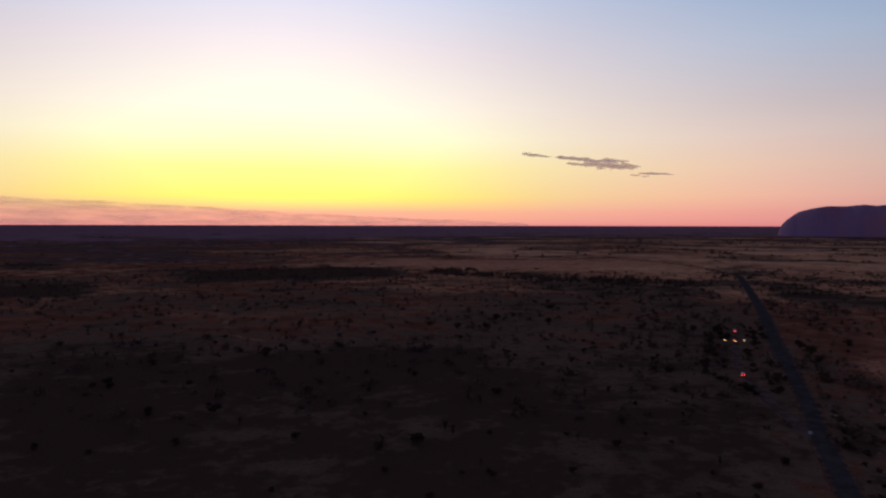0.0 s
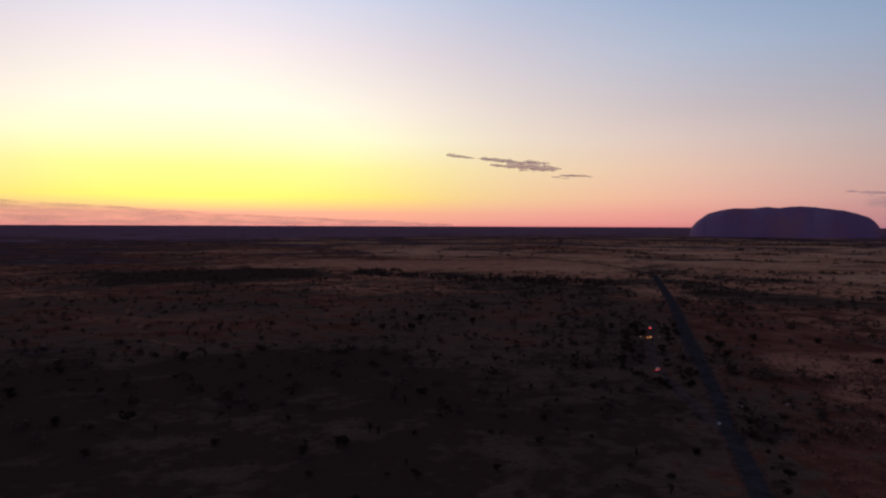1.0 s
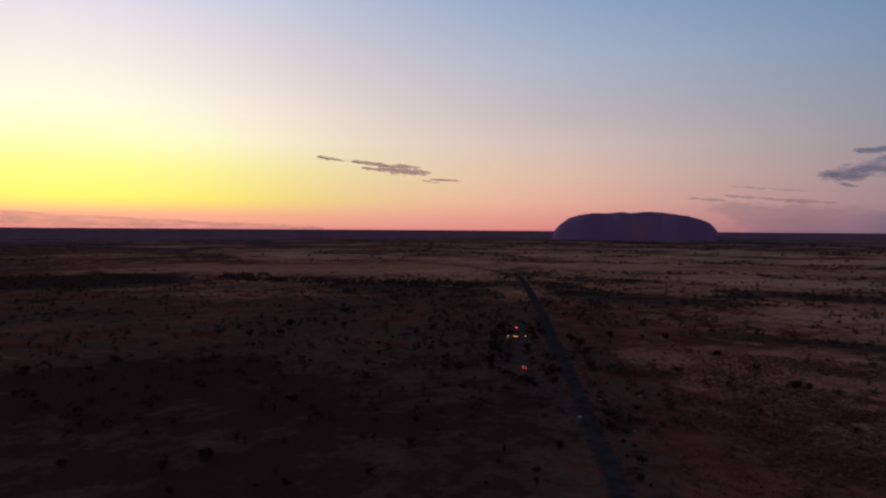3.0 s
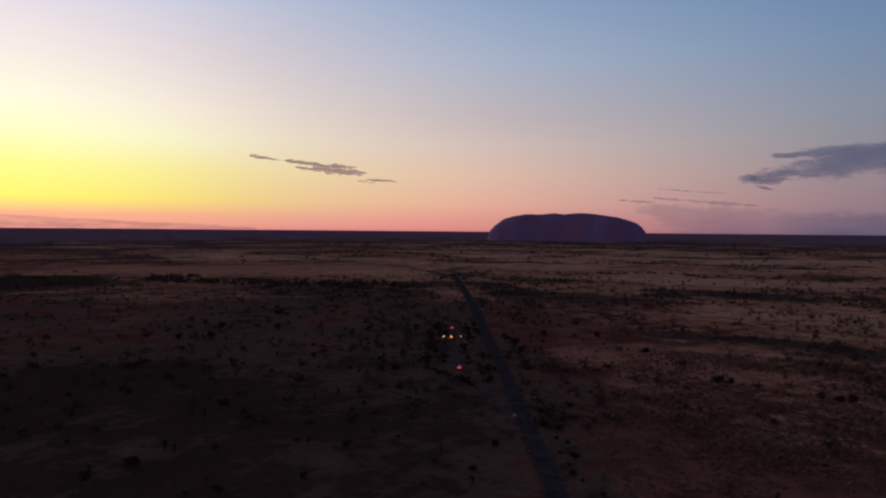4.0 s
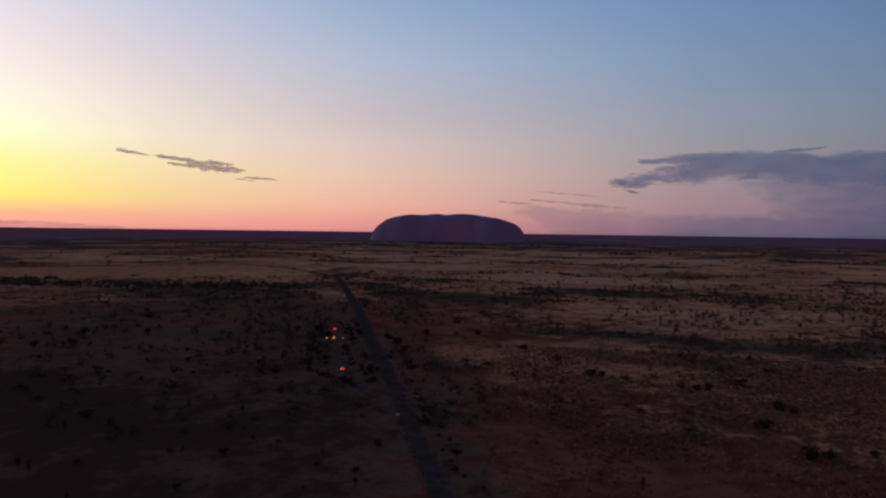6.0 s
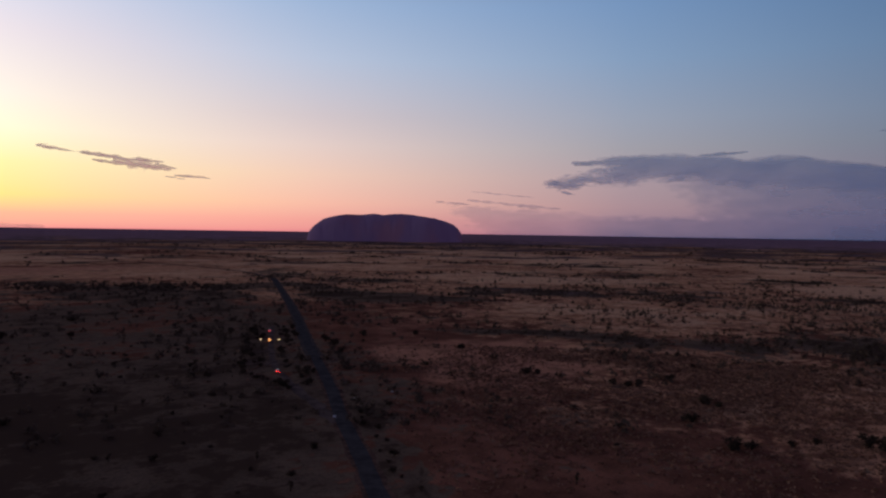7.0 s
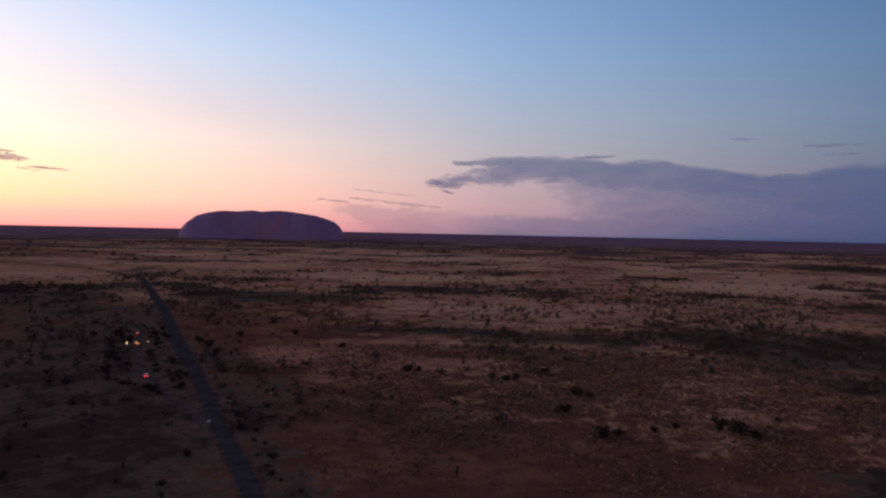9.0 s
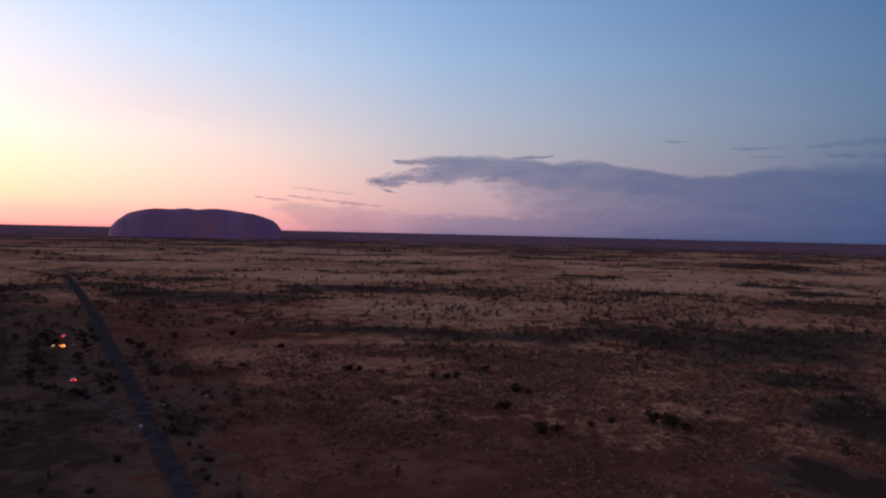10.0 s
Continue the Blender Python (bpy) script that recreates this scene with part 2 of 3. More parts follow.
def shrink(true):
    """Plan distance of ground that lies at that true distance: the plain's far part is drawn in, so that it ends short of 4900 m."""
    far = (true - NEAR_FLAT) / REACH
    return true if far < 0 else NEAR_FLAT + REACH * far / (1 + far)


def stretch_out(d):
    if d < NEAR_FLAT:
        return d
    part_way = min((d - NEAR_FLAT) / REACH, 0.96)
    return NEAR_FLAT + REACH * part_way / (1 - part_way)


def swell(x, y):
    return 0.5 * noise.noise(Vector((x / 140, y / 140, 3.1))) + 0.25 * noise.noise(Vector((x / 45, y / 45, 7.7)))


def land(x, y):
    d = math.hypot(x, y)
    true = stretch_out(d)
    return EYE * (1 - d / true) + swell(x, y) if d > 1 else swell(x, y)


# dense scrub and old burns: bearing, true distance, half width, half depth, strength
SCRUB_WEST = [
    (-12.6, 1244, 205, 165, 2.0), (-30.9, 1599, 60, 120, 1.2), (-30.5, 1012, 52, 110, 1.1), (0.2, 1254, 46, 70, 1.3),
    (12.5, 1020, 95, 110, .8), (19.3, 940, 42, 80, .7), (29.8, 930, 55, 80, .7), (-7.1, 422, 78, 58, .9), (20.5, 640, 48, 160, .5),
    (13.0, 833, 120, 160, .3), (-26.0, 408, 50, 110, .4), (4.0, 640, 60, 120, .3), (-20.0, 800, 120, 60, .3),
]
SCRUB_EAST = [
    (34.0, 905, 88, 85, .78), (27.0, 982, 60, 70, .6), (42.0, 1030, 80, 62, .8), (49.0, 1085, 95, 66, .6), (58.0, 1060, 70, 50, .35), (47.4, 594, 72, 20, .8),
    (42.4, 606, 61, 20, .5), (55.1, 570, 73, 36, .6), (73.0, 607, 80, 110, .7), (66.0, 620, 70, 65, .6), (75.0, 880, 190, 120, .5), (80.5, 640, 70, 110, .5),
    (35.3, 215, 10, 26, .9), (33.2, 262, 9, 24, .9), (31.4, 312, 9, 26, .8),
]
SCRUB_FAR_EAST = [
    (83.4, 392, 26, 46, 1.7), (83.0, 280, 26, 22, 1.6), (79.2, 470, 34, 24, 1.3), (70.1, 1092, 70, 20, 1.6), (77.0, 1390, 70, 60, 1.5), (80.8, 1260, 75, 55, 1.5),
    (77.3, 2460, 130, 280, 1.6), (62.5, 2554, 232, 170, 1.0), (48.0, 1898, 154, 80, .8), (44.8, 1496, 157, 55, .8), (26.3, 1919, 171, 100, .8),
    (33.0, 1420, 120, 45, .7), (55.0, 1560, 130, 50, .7), (64.0, 1500, 90, 40, .7),
]
# bare orange-red sand
ORANGE = [(8.0, 1500, 330, 250, 1.0), (-6.0, 1650, 200, 170, .6), (41.0, 470, 66, 85, .9), (46.0, 400, 40, 40, .4), (31.0, 1500, 200, 180, .3), (38.0, 760, 60, 60, .4)]
# open grass
OPEN = [
    (-7.1, 560, 100, 70, .35), (57.5, 655, 80, 16, .6), (50.0, 780, 120, 85, .5), (62.0, 830, 60, 60, .4), (69.5, 1290, 160, 130, .8), (46.0, 1290, 260, 90, .8),
    (29.0, 1700, 300, 330, .5), (77.8, 1850, 240, 200, .6), (62.0, 1900, 260, 200, .5), (68.0, 400, 90, 110, .35), (44.0, 2300, 350, 250, .5), (34.0, 3100, 480, 300, .6), (31.0, 2250, 420, 300, .45),
]


def cover_of(b, true, patches):
    total = 0.0
    for pb, pd, hw, hd, s in patches:
        u = radians(b - pb) * pd / hw
        v = (true - pd) / hd
        if abs(u) < 2.2 and abs(v) < 2.2:
            u += 0.55 * noise.noise(Vector((u * 1.3, v * 1.6, pd)))
            v += 0.75 * noise.noise(Vector((u * 2.1, v * 0.8, pd + 50)))
            q = u * u + v * v
            total += s * max(0.0, min(1.0, (1.7 - q) / 1.5))
    return total


def smooth(x, a, b):
    x = max(0.0, min(1.0, (x - a) / (b - a)))
    return x * x * (3 - 2 * x)


def scrub_and_dim_at(b, true):
    s = cover_of(b, true, SCRUB_WEST) + cover_of(b, true, SCRUB_EAST) + cover_of(b, true, SCRUB_FAR_EAST)
    x, y = bearing(b, true)
    far = smooth(true, 550, 1050)
    n = noise.fractal(Vector((x / 230, y / 190, 2.0)), 0.7, 2.0, 5)
    m = noise.fractal(Vector((x / 85, y / 85, 8.0)), 0.8, 2.0, 4)
    s += far * (0.75 * smooth(n, 0.12, 0.42) + 0.55 * smooth(m, 0.12, 0.45)) - 0.30 * far
    s -= 0.6 * cover_of(b, true, OPEN)
    s -= 0.9 * cover_of(b, true, ORANGE)
    s += (1 - far) * 0.24 * smooth(m, 0.05, 0.6) - 0.08 * smooth(b, 34, 48)
    # dimness of the near and western plain, painted in as darker cover
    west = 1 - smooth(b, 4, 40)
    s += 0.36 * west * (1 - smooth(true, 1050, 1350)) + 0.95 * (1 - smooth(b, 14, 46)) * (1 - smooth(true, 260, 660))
    return max(-0.4, min(s, 1.8))


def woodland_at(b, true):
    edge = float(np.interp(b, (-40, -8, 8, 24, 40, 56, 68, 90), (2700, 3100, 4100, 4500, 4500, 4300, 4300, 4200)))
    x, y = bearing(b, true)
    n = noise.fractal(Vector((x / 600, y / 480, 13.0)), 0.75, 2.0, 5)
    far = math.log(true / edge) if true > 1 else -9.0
    # nearer patches are held below the mauve haze tint
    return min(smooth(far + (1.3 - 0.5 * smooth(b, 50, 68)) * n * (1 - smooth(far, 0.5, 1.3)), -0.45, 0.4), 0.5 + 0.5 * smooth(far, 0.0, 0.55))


def straw_at(b, true):
    east = smooth(b, -22, 6)
    v = cover_of(b, true, OPEN) + 0.42 * smooth(true, 600, 1000) * (1 - smooth(true, 6000, 9000)) * east
    v += 0.14 * smooth(true, 1000, 1300) * (1 - smooth(true, 2600, 3600)) * smooth(b, 10, 26)
    v += 0.40 * smooth(b, 25, 50) * (1 - smooth(true, 700, 1200)) * smooth(true, 190, 420)
    x, y = bearing(b, true)
    v += 0.5 * noise.fractal(Vector((x / 260, y / 260, 31.0)), 0.75, 2.0, 4) * smooth(true, 500, 900)
    # streaky pale grass, with a lift towards the distance in place of haze
    v += (0.22 + 1.2 * noise.fractal(Vector((x / 520, y / 400, 77.0)), 0.8, 2.0, 5)) * smooth(true, 900, 1700) * east
    # less pale grass near and to the west, for the same painted dimness
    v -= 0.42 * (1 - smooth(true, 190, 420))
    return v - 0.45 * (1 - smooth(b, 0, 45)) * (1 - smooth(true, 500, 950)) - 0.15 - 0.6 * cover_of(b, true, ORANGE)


def bare_at(b, true):
    x, y = bearing(b, true)
    n = noise.fractal(Vector((x / 120, y / 120, 19.0)), 0.8, 2.0, 4)
    return cover_of(b, true, ORANGE) + 0.5 * smooth(n, 0.05, 0.5) * (1 - smooth(true, 900, 1500))


def mesh_object(name, verts, faces, mat, parent=None, label="", smooth_faces=False):
    me = bpy.data.meshes.new(name)
    me.from_pydata(verts, [], faces)
    me.materials.append(mat)
    if smooth_faces:
        me.polygons.foreach_set("use_smooth", [True] * len(me.polygons))
    me.update()
    ob = new(name, me)
    if parent:
        ob.parent = parent
    if label:
        ob["label"] = label
    return ob


def build_ground():
    bears = list(np.arange(-40.0, 94.001, 0.36)) + list(np.arange(97.0, 319.0, 3.0))
    trues = [0.0, 40.0, 80.0] + list(np.exp(np.arange(math.log(110.0), math.log(70000.0), 0.0105)))
    verts, plain, scrub, straw, bare, wood = [], [], [], [], [], []
    for true in trues:
        d = shrink(true)
        for b in bears:
            x, y = bearing(b, d)
            verts.append((x, y, (EYE * (1 - d / true) if true > 1 else 0.0) + swell(x, y) * (1 - smooth(true, 2500, 6000))))
            plain.extend((*bearing(b, true), 0.0))
            seen = b < 95
            scrub.append(scrub_and_dim_at(b, true) if seen else 0.3)
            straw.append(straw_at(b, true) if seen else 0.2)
            bare.append(bare_at(b, true) if seen else 0.2)
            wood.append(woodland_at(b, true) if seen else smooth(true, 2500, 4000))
    n = len(bears)
    faces = []
    for i in range(len(trues) - 1):
        for j in range(n):
            k = (j + 1) % n
            faces.append((i * n + k, i * n + j, (i + 1) * n + j, (i + 1) * n + k) if i else (0, j + n, k + n))
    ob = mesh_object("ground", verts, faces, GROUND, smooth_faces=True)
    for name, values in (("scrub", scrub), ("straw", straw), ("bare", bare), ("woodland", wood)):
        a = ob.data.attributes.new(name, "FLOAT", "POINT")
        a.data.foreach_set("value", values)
    ob.data.attributes.new("plain", "FLOAT_VECTOR", "POINT").data.foreach_set("vector", plain)
    return tagged(ob, "flat red sand plain with dry spinifex grass and dark heath", "ground", kind="structure")


build_ground()


# ---- the road and the track beside it ----
def curve_through(points, step):
    """Catmull-Rom line through points, at about that step."""
    pts = [Vector(p) for p in points]
    pts = [2 * pts[0] - pts[1]] + pts + [2 * pts[-1] - pts[-2]]
    line = []
    for a, b, c, d in zip(pts, pts[1:], pts[2:], pts[3:]):
        n = max(2, int((c - b).length / step))
        for i in range(n):
            s = i / n
            line.append(0.5 * (2 * b + (c - a) * s + (2 * a - 5 * b + 4 * c - d) * s * s + (3 * b - a - 3 * c + d) * s ** 3))
    line.append(pts[-2])
    return line


def ribbon(name, line, left, right, lift, mat, crown=0.0, wobble=0.0):
    verts, faces = [], []
    for i, p in enumerate(line):
        a, b = line[max(i - 1, 0)], line[min(i + 1, len(line) - 1)]
        side = Vector((b.y - a.y, a.x - b.x)).normalized()
        wl = wobble * noise.noise(Vector((p.x / 9, p.y / 9, 0.0)))
        wr = wobble * noise.noise(Vector((p.x / 9, p.y / 9, 5.0)))
        for off, up_ in ((left + wl, -0.25), (left + wl, 0.0), ((left + right) / 2, crown), (right + wr, 0.0), (right + wr, -0.25)):
            q = p + side * off
            verts.append((q.x, q.y, land(q.x, q.y) + lift + up_))
    for i in range(len(line) - 1):
        for j in range(4):
            faces.append((i * 5 + j, i * 5 + j + 1, i * 5 + j + 6, i * 5 + j + 5))
    return mesh_object(name, verts, faces, mat)


ROAD = [(20, -260), (70, 20), (100, 135), (118, 189), (134, 228), (152.5, 276), (175, 328), (198, 386), (230, 468), (249, 515), (295, 627),
        (358, 787), (438, 997), (483, 1115), (496, 1152)]
TRACK = [(150, 272), (152, 292), (155, 311), (164, 355), (178, 411), (216, 505), (235, 546), (247, 575)]
road_line = curve_through(ROAD, 6.0)
track_line = curve_through(TRACK, 5.0)
tagged(ribbon("road_verge", road_line, -4.9, 5.0, 0.05, GRAVEL, 0.03, 1.8), "bare red gravel verge along the road", "verge", kind="structure")
far_road = [p for p in road_line if p.y > 420]
tagged(ribbon("road_shoulder", far_road, -5.6, 5.6, 0.09, SHOULDER, 0.03, 1.6), "dusty cleared shoulder of the road", "verge", kind="structure")
tagged(ribbon("road", road_line, -3.3, 3.3, 0.13, ASPHALT, 0.07, 0.5), "worn grey two-lane asphalt road", "road", kind="structure")
tagged(ribbon("dirt_track", track_line, -1.9, 1.9, 0.09, DIRT, 0.02, 1.2), "pale graded dirt track beside the road", "track", kind="structure")
pull_off = curve_through([(163, 352), (157, 330), (154.5, 312), (151.5, 296), (149.5, 284), (146.5, 270)], 4.0)
tagged(ribbon("pull_off", pull_off, -3.6, 2.2, 0.07, DIRT, 0.02, 2.4), "pale bare dirt pull-off at the track's mouth", "dirt", kind="structure")
far_line = curve_through([(300, 2130), (402, 1839), (486, 1616), (521, 1365), (497, 1160)], 30.0)
tagged(ribbon("far_track", far_line, -3.5, 3.5, 0.4, ASPHALT), "thin dark track across the far grass", "track", kind="structure")

arc_line = curve_through([(-252, 770), (-238, 715), (-188, 594), (-157, 523), (-125, 500), (-97, 516), (-60, 510), (10, 503)], 6.0)
tagged(ribbon("sandy_track", arc_line, -2.6, 2.6, 0.06, PALE_DIRT, 0.02, 3.0), "faint pale sandy track curving through dark scrub", "track", kind="structure")


# ---- the great rock ----
def build_rock():
    # skyline: bearing and height in degrees over the horizontal
    line = [(25.9, -0.8), (26.0, -0.4), (26.1, -0.02), (26.5, 0.44), (27.22, 0.99), (28.15, 1.26), (29.09, 1.41), (30.33, 1.39), (31.41, 1.5), (32.18, 1.41),
            (33.1, 1.51), (34.17, 1.49), (35.23, 1.35), (36.44, 1.18), (37.19, 0.98), (37.94, 0.71), (38.31, 0.41), (38.62, 0.0), (38.72, -0.8)]
    bs, es = [p[0] for p in line], [p[1] for p in line]
    front, back = shrink(6000.0), shrink(8200.0)
    n, m = 300, 64
    verts, faces = [], []
    for i in range(n + 1):
        b = bs[0] + (bs[-1] - bs[0]) * i / n
        e = float(np.interp(b, bs, es))
        end = min(1.0, min(b - bs[0], bs[-1] - b) / 2.2)
        ridge = 0.36 + 0.1 * math.sin(b * 1.7)
        buttress = noise.fractal(Vector((b * 0.36, 0.3, 6.2)), 1.0, 2.0, 2)
        for j in range(m + 1):
            v = j / m
            # depth narrows to the two ends of the rock
            mid = (front + back) / 2
            half = (back - front) / 2 * (0.45 + 0.55 * math.sqrt(max(end, 0.0)))
            d = mid + half * (2 * v - 1)
            rise = min(v / ridge, (1 - v) / (1 - ridge))
            prof = (1 - (1 - rise) ** 4.5) if rise < 1 else 1.0
            flute = noise.fractal(Vector((b * 1.3, v * 1.2, 0.4)), 1.0, 2.0, 4)
            gully = abs(noise.noise(Vector((b * 0.55, v * 0.7, 4.0))))
            x, y = bearing(b, d)
            base = land(x, y) - 3
            top = EYE + math.tan(radians(e)) * (mid + half * (2 * ridge - 1))
            z = base + max(0.0, top - base) * prof
            z += (flute * 2.5 - 3 * max(0, 0.16 - gully) / 0.16) * 4 * rise * (1 - rise) * min(1, end * 2)
            push = (flute * 2.5 + 4 * max(0, 0.2 - gully) / 0.2) * 4 * prof * (1 - prof) if v < ridge else 0.0
            if v < ridge:
                push += 24 * buttress * (1 - rise ** 3) * min(1, end * 2)
            x, y = bearing(b, d + push)
            verts.append((x, y, z))
    for i in range(n):
        for j in range(m):
            a = i * (m + 1) + j
            faces.append((a, a + m + 1, a + m + 2, a + 1))
    ob = mesh_object("rock_monolith", verts, faces, HAZY_ROCK, smooth_faces=True)
    return tagged(ob, "huge flat-topped sandstone monolith, dark purple-brown at dusk", "rock", kind="structure")


build_rock()


def build_hill(b, width, high):
    verts, faces, n = [], [], 24
    d0 = shrink(30000.0)
    for i in range(n + 1):
        u = 2 * i / n - 1
        for j, dd in enumerate((-40, 0, 40)):
            x, y = bearing(b + u * width, d0 + dd)
            z = land(x, y) - 2 + ((1 - u * u) * high * (0.7 + 0.6 * noise.noise(Vector((u * 3, b, 0)))) if j == 1 else 0)
            verts.append((x, y, z))
    for i in range(n):
        for j in range(2):
            faces.append((i * 3 + j, i * 3 + 3 + j, i * 3 + 4 + j, i * 3 + 1 + j))
    return tagged(mesh_object("distant_hill", verts, faces, HAZY_ROCK), "low dark hill on the horizon", "hill", group="hills on the horizon", kind="structure")


build_hill(-6.1, 1.1, 14)
build_hill(-10.0, 0.6, 10)


# ---- clouds ----
def build_cloud(name, density, b0, b1, e0, e1, step, dist, thick, mat):
    """A closed slab of cloud: thickness follows its density."""
    nb, ne = int((b1 - b0) / step) + 1, int((e1 - e0) / (step * 0.6)) + 1
    value = {}
    for i in range(nb):
        for j in range(ne):
            b, e = b0 + i * step, e0 + j * step * 0.6
            v = density(b, e)
            if v > 0.0:
                value[i, j] = v
    verts, faces, vals, index = [], [], [], {}

    def vert(i, j, side):
        key = (i, j, side)
        if key not in index:
            v = value.get((i, j), 0.0)
            b, e = b0 + i * step, e0 + j * step * 0.6
            d = dist + side * thick * (0.15 + v)
            x, y = bearing(b, d)
            index[key] = len(verts)
            verts.append((x, y, EYE + math.tan(radians(e)) * d))
            vals.append(min(v, 1.5))
        return index[key]

    cells = {(i, j) for i, j in value if (i + 1, j) in value or (i, j + 1) in value}
    for i, j in cells:
        q = [(i, j), (i + 1, j), (i + 1, j + 1), (i, j + 1)]
        faces.append([vert(*c, -1) for c in q])
        faces.append([vert(*c, 1) for c in q[::-1]])
        for (p, r, o) in ((q[0], q[1], (0, -1)), (q[1], q[2], (1, 0)), (q[2], q[3], (0, 1)), (q[3], q[0], (-1, 0))):
            if (i + o[0], j + o[1]) not in cells:
                faces.append([vert(*r, -1), vert(*p, -1), vert(*p, 1), vert(*r, 1)])
    ob = mesh_object(name, verts, faces, mat, smooth_faces=True)
    a = ob.data.attributes.new("cloud_depth", "FLOAT", "POINT")
    a.data.foreach_set("value", vals)
    return ob


def stroke(b, e, p, ragged):
    b0, e0, b1, e1, w = p
    s = max(0.0, min(1.0, (b - b0) / (b1 - b0)))
    du = max(0.0, b0 - b, b - b1) * 0.35
    taper = w * (0.35 + 0.65 * math.sin(math.pi * (0.12 + 0.8 * s)))
    de = abs(e - (e0 + (e1 - e0) * s)) + ragged * taper
    return 1 - math.hypot(du, de) / taper


def strokes_density(strokes, freq, ragged=0.55, gain=1.6):
    def density(b, e):
        r = ragged * noise.fractal(Vector((b * freq, e * freq * 3.2, 2.0)), 0.8, 2.0, 4)
        best = max(stroke(b, e, p, r) for p in strokes)
        return max(0.0, min(1.3, best * gain))
    return density


CLOUD_TAIL = [(6.8, 5.82, 7.7, 5.70, .22), (7.4, 5.70, 8.9, 5.54, .09), (8.3, 5.58, 10.0, 5.46, .035)]
CLOUD_BODY = [(9.6, 5.52, 12.8, 5.12, .20), (10.3, 5.0, 12.7, 4.75, .17), (11.8, 4.95, 15.2, 4.62, .36), (12.6, 5.2, 14.8, 5.12, .19),
              (14.5, 4.95, 15.85, 4.64, .08)]
CLOUD_LOW = [(15.9, 4.12, 17.9, 4.05, .11), (15.2, 4.0, 15.85, 3.97, .08), (17.5, 4.06, 18.45, 3.96, .05), (16.0, 3.87, 16.6, 3.86, .05)]
for strokes, (b0, b1, e0, e1) in ((CLOUD_TAIL, (6, 10.6, 5.2, 6.3)), (CLOUD_BODY, (9.2, 16.4, 4.1, 5.9)), (CLOUD_LOW, (14.8, 18.9, 3.6, 4.5))):
    tagged(build_cloud("cloud", strokes_density(strokes, 1.3), b0, b1, e0, e1, 0.06, 4700, 30, CLOUD),
           "small ragged mauve-grey cloud streak in the evening sky", "cloud", group="small clouds", kind="structure")

STREAKS = [(36.6, 2.56, 39.2, 2.36, .13), (39.6, 3.40, 42.4, 3.22, .09), (39.2, 2.72, 42.5, 2.45, .12), (42.0, 2.45, 46.6, 2.10, .16), (42.3, 3.2, 44.6, 3.0, .07), (34.0, 3.92, 35.7, 3.82, .06)]
tagged(build_cloud("cloud", strokes_density(STREAKS, 1.0, 0.8, 0.55), 33, 49, 1.8, 3.8, 0.08, 4700, 30, BANK),
       "thin blue-grey cloud streaks beyond the rock", "cloud", group="small clouds", kind="structure")
HIGH = [(69.3, 7.58, 71.2, 7.5, .13), (74.4, 6.92, 76.3, 6.86, .14), (76.2, 6.9, 78.0, 6.86, .15), (79.6, 6.84, 82.4, 7.1, .22), (81.5, 7.1, 90.0, 7.3, .40), (81.0, 6.2, 92.0, 6.0, .30), (75.5, 6.2, 78.0, 6.25, .10)]
tagged(build_cloud("cloud", strokes_density(HIGH, 0.8, 0.8, 0.45), 69, 94, 5.6, 8.0, 0.12, 4650, 30, BANK),
       "thin dark cloud wisps above the cloud bank", "cloud", group="small clouds", kind="structure")

BANK_TOP = [(49.4, 5.9), (50.2, 6.25), (50.8, 6.46), (54.3, 6.55), (57.5, 6.42), (59.6, 6.33), (60.2, 6.10), (61.7, 6.1), (64.4, 6.2), (65.3, 6.0),
            (66.2, 5.79), (69.3, 5.29), (71.4, 4.98), (74.2, 5.05), (76.2, 5.45), (78.1, 5.72), (84.0, 6.1), (98, 6.4)]
BANK_EDGE = [(49, 3.9), (52.5, 4.46), (54.8, 4.72), (57.2, 4.66), (58.3, 4.3), (60, 4.2), (64, 3.9), (70, 3.3), (75, 2.4), (98, 1.0)]
BANK_LIMBS = [(48.0, 5.76, 53.0, 6.1, .34), (45.9, 4.0, 48.5, 4.05, .14), (46.2, 4.05, 50.5, 4.7, .60), (47.6, 4.4, 53.5, 5.15, .80), (46.6, 3.55, 47.8, 3.25, .14), (57.5, 6.28, 60.7, 6.44, .13)]


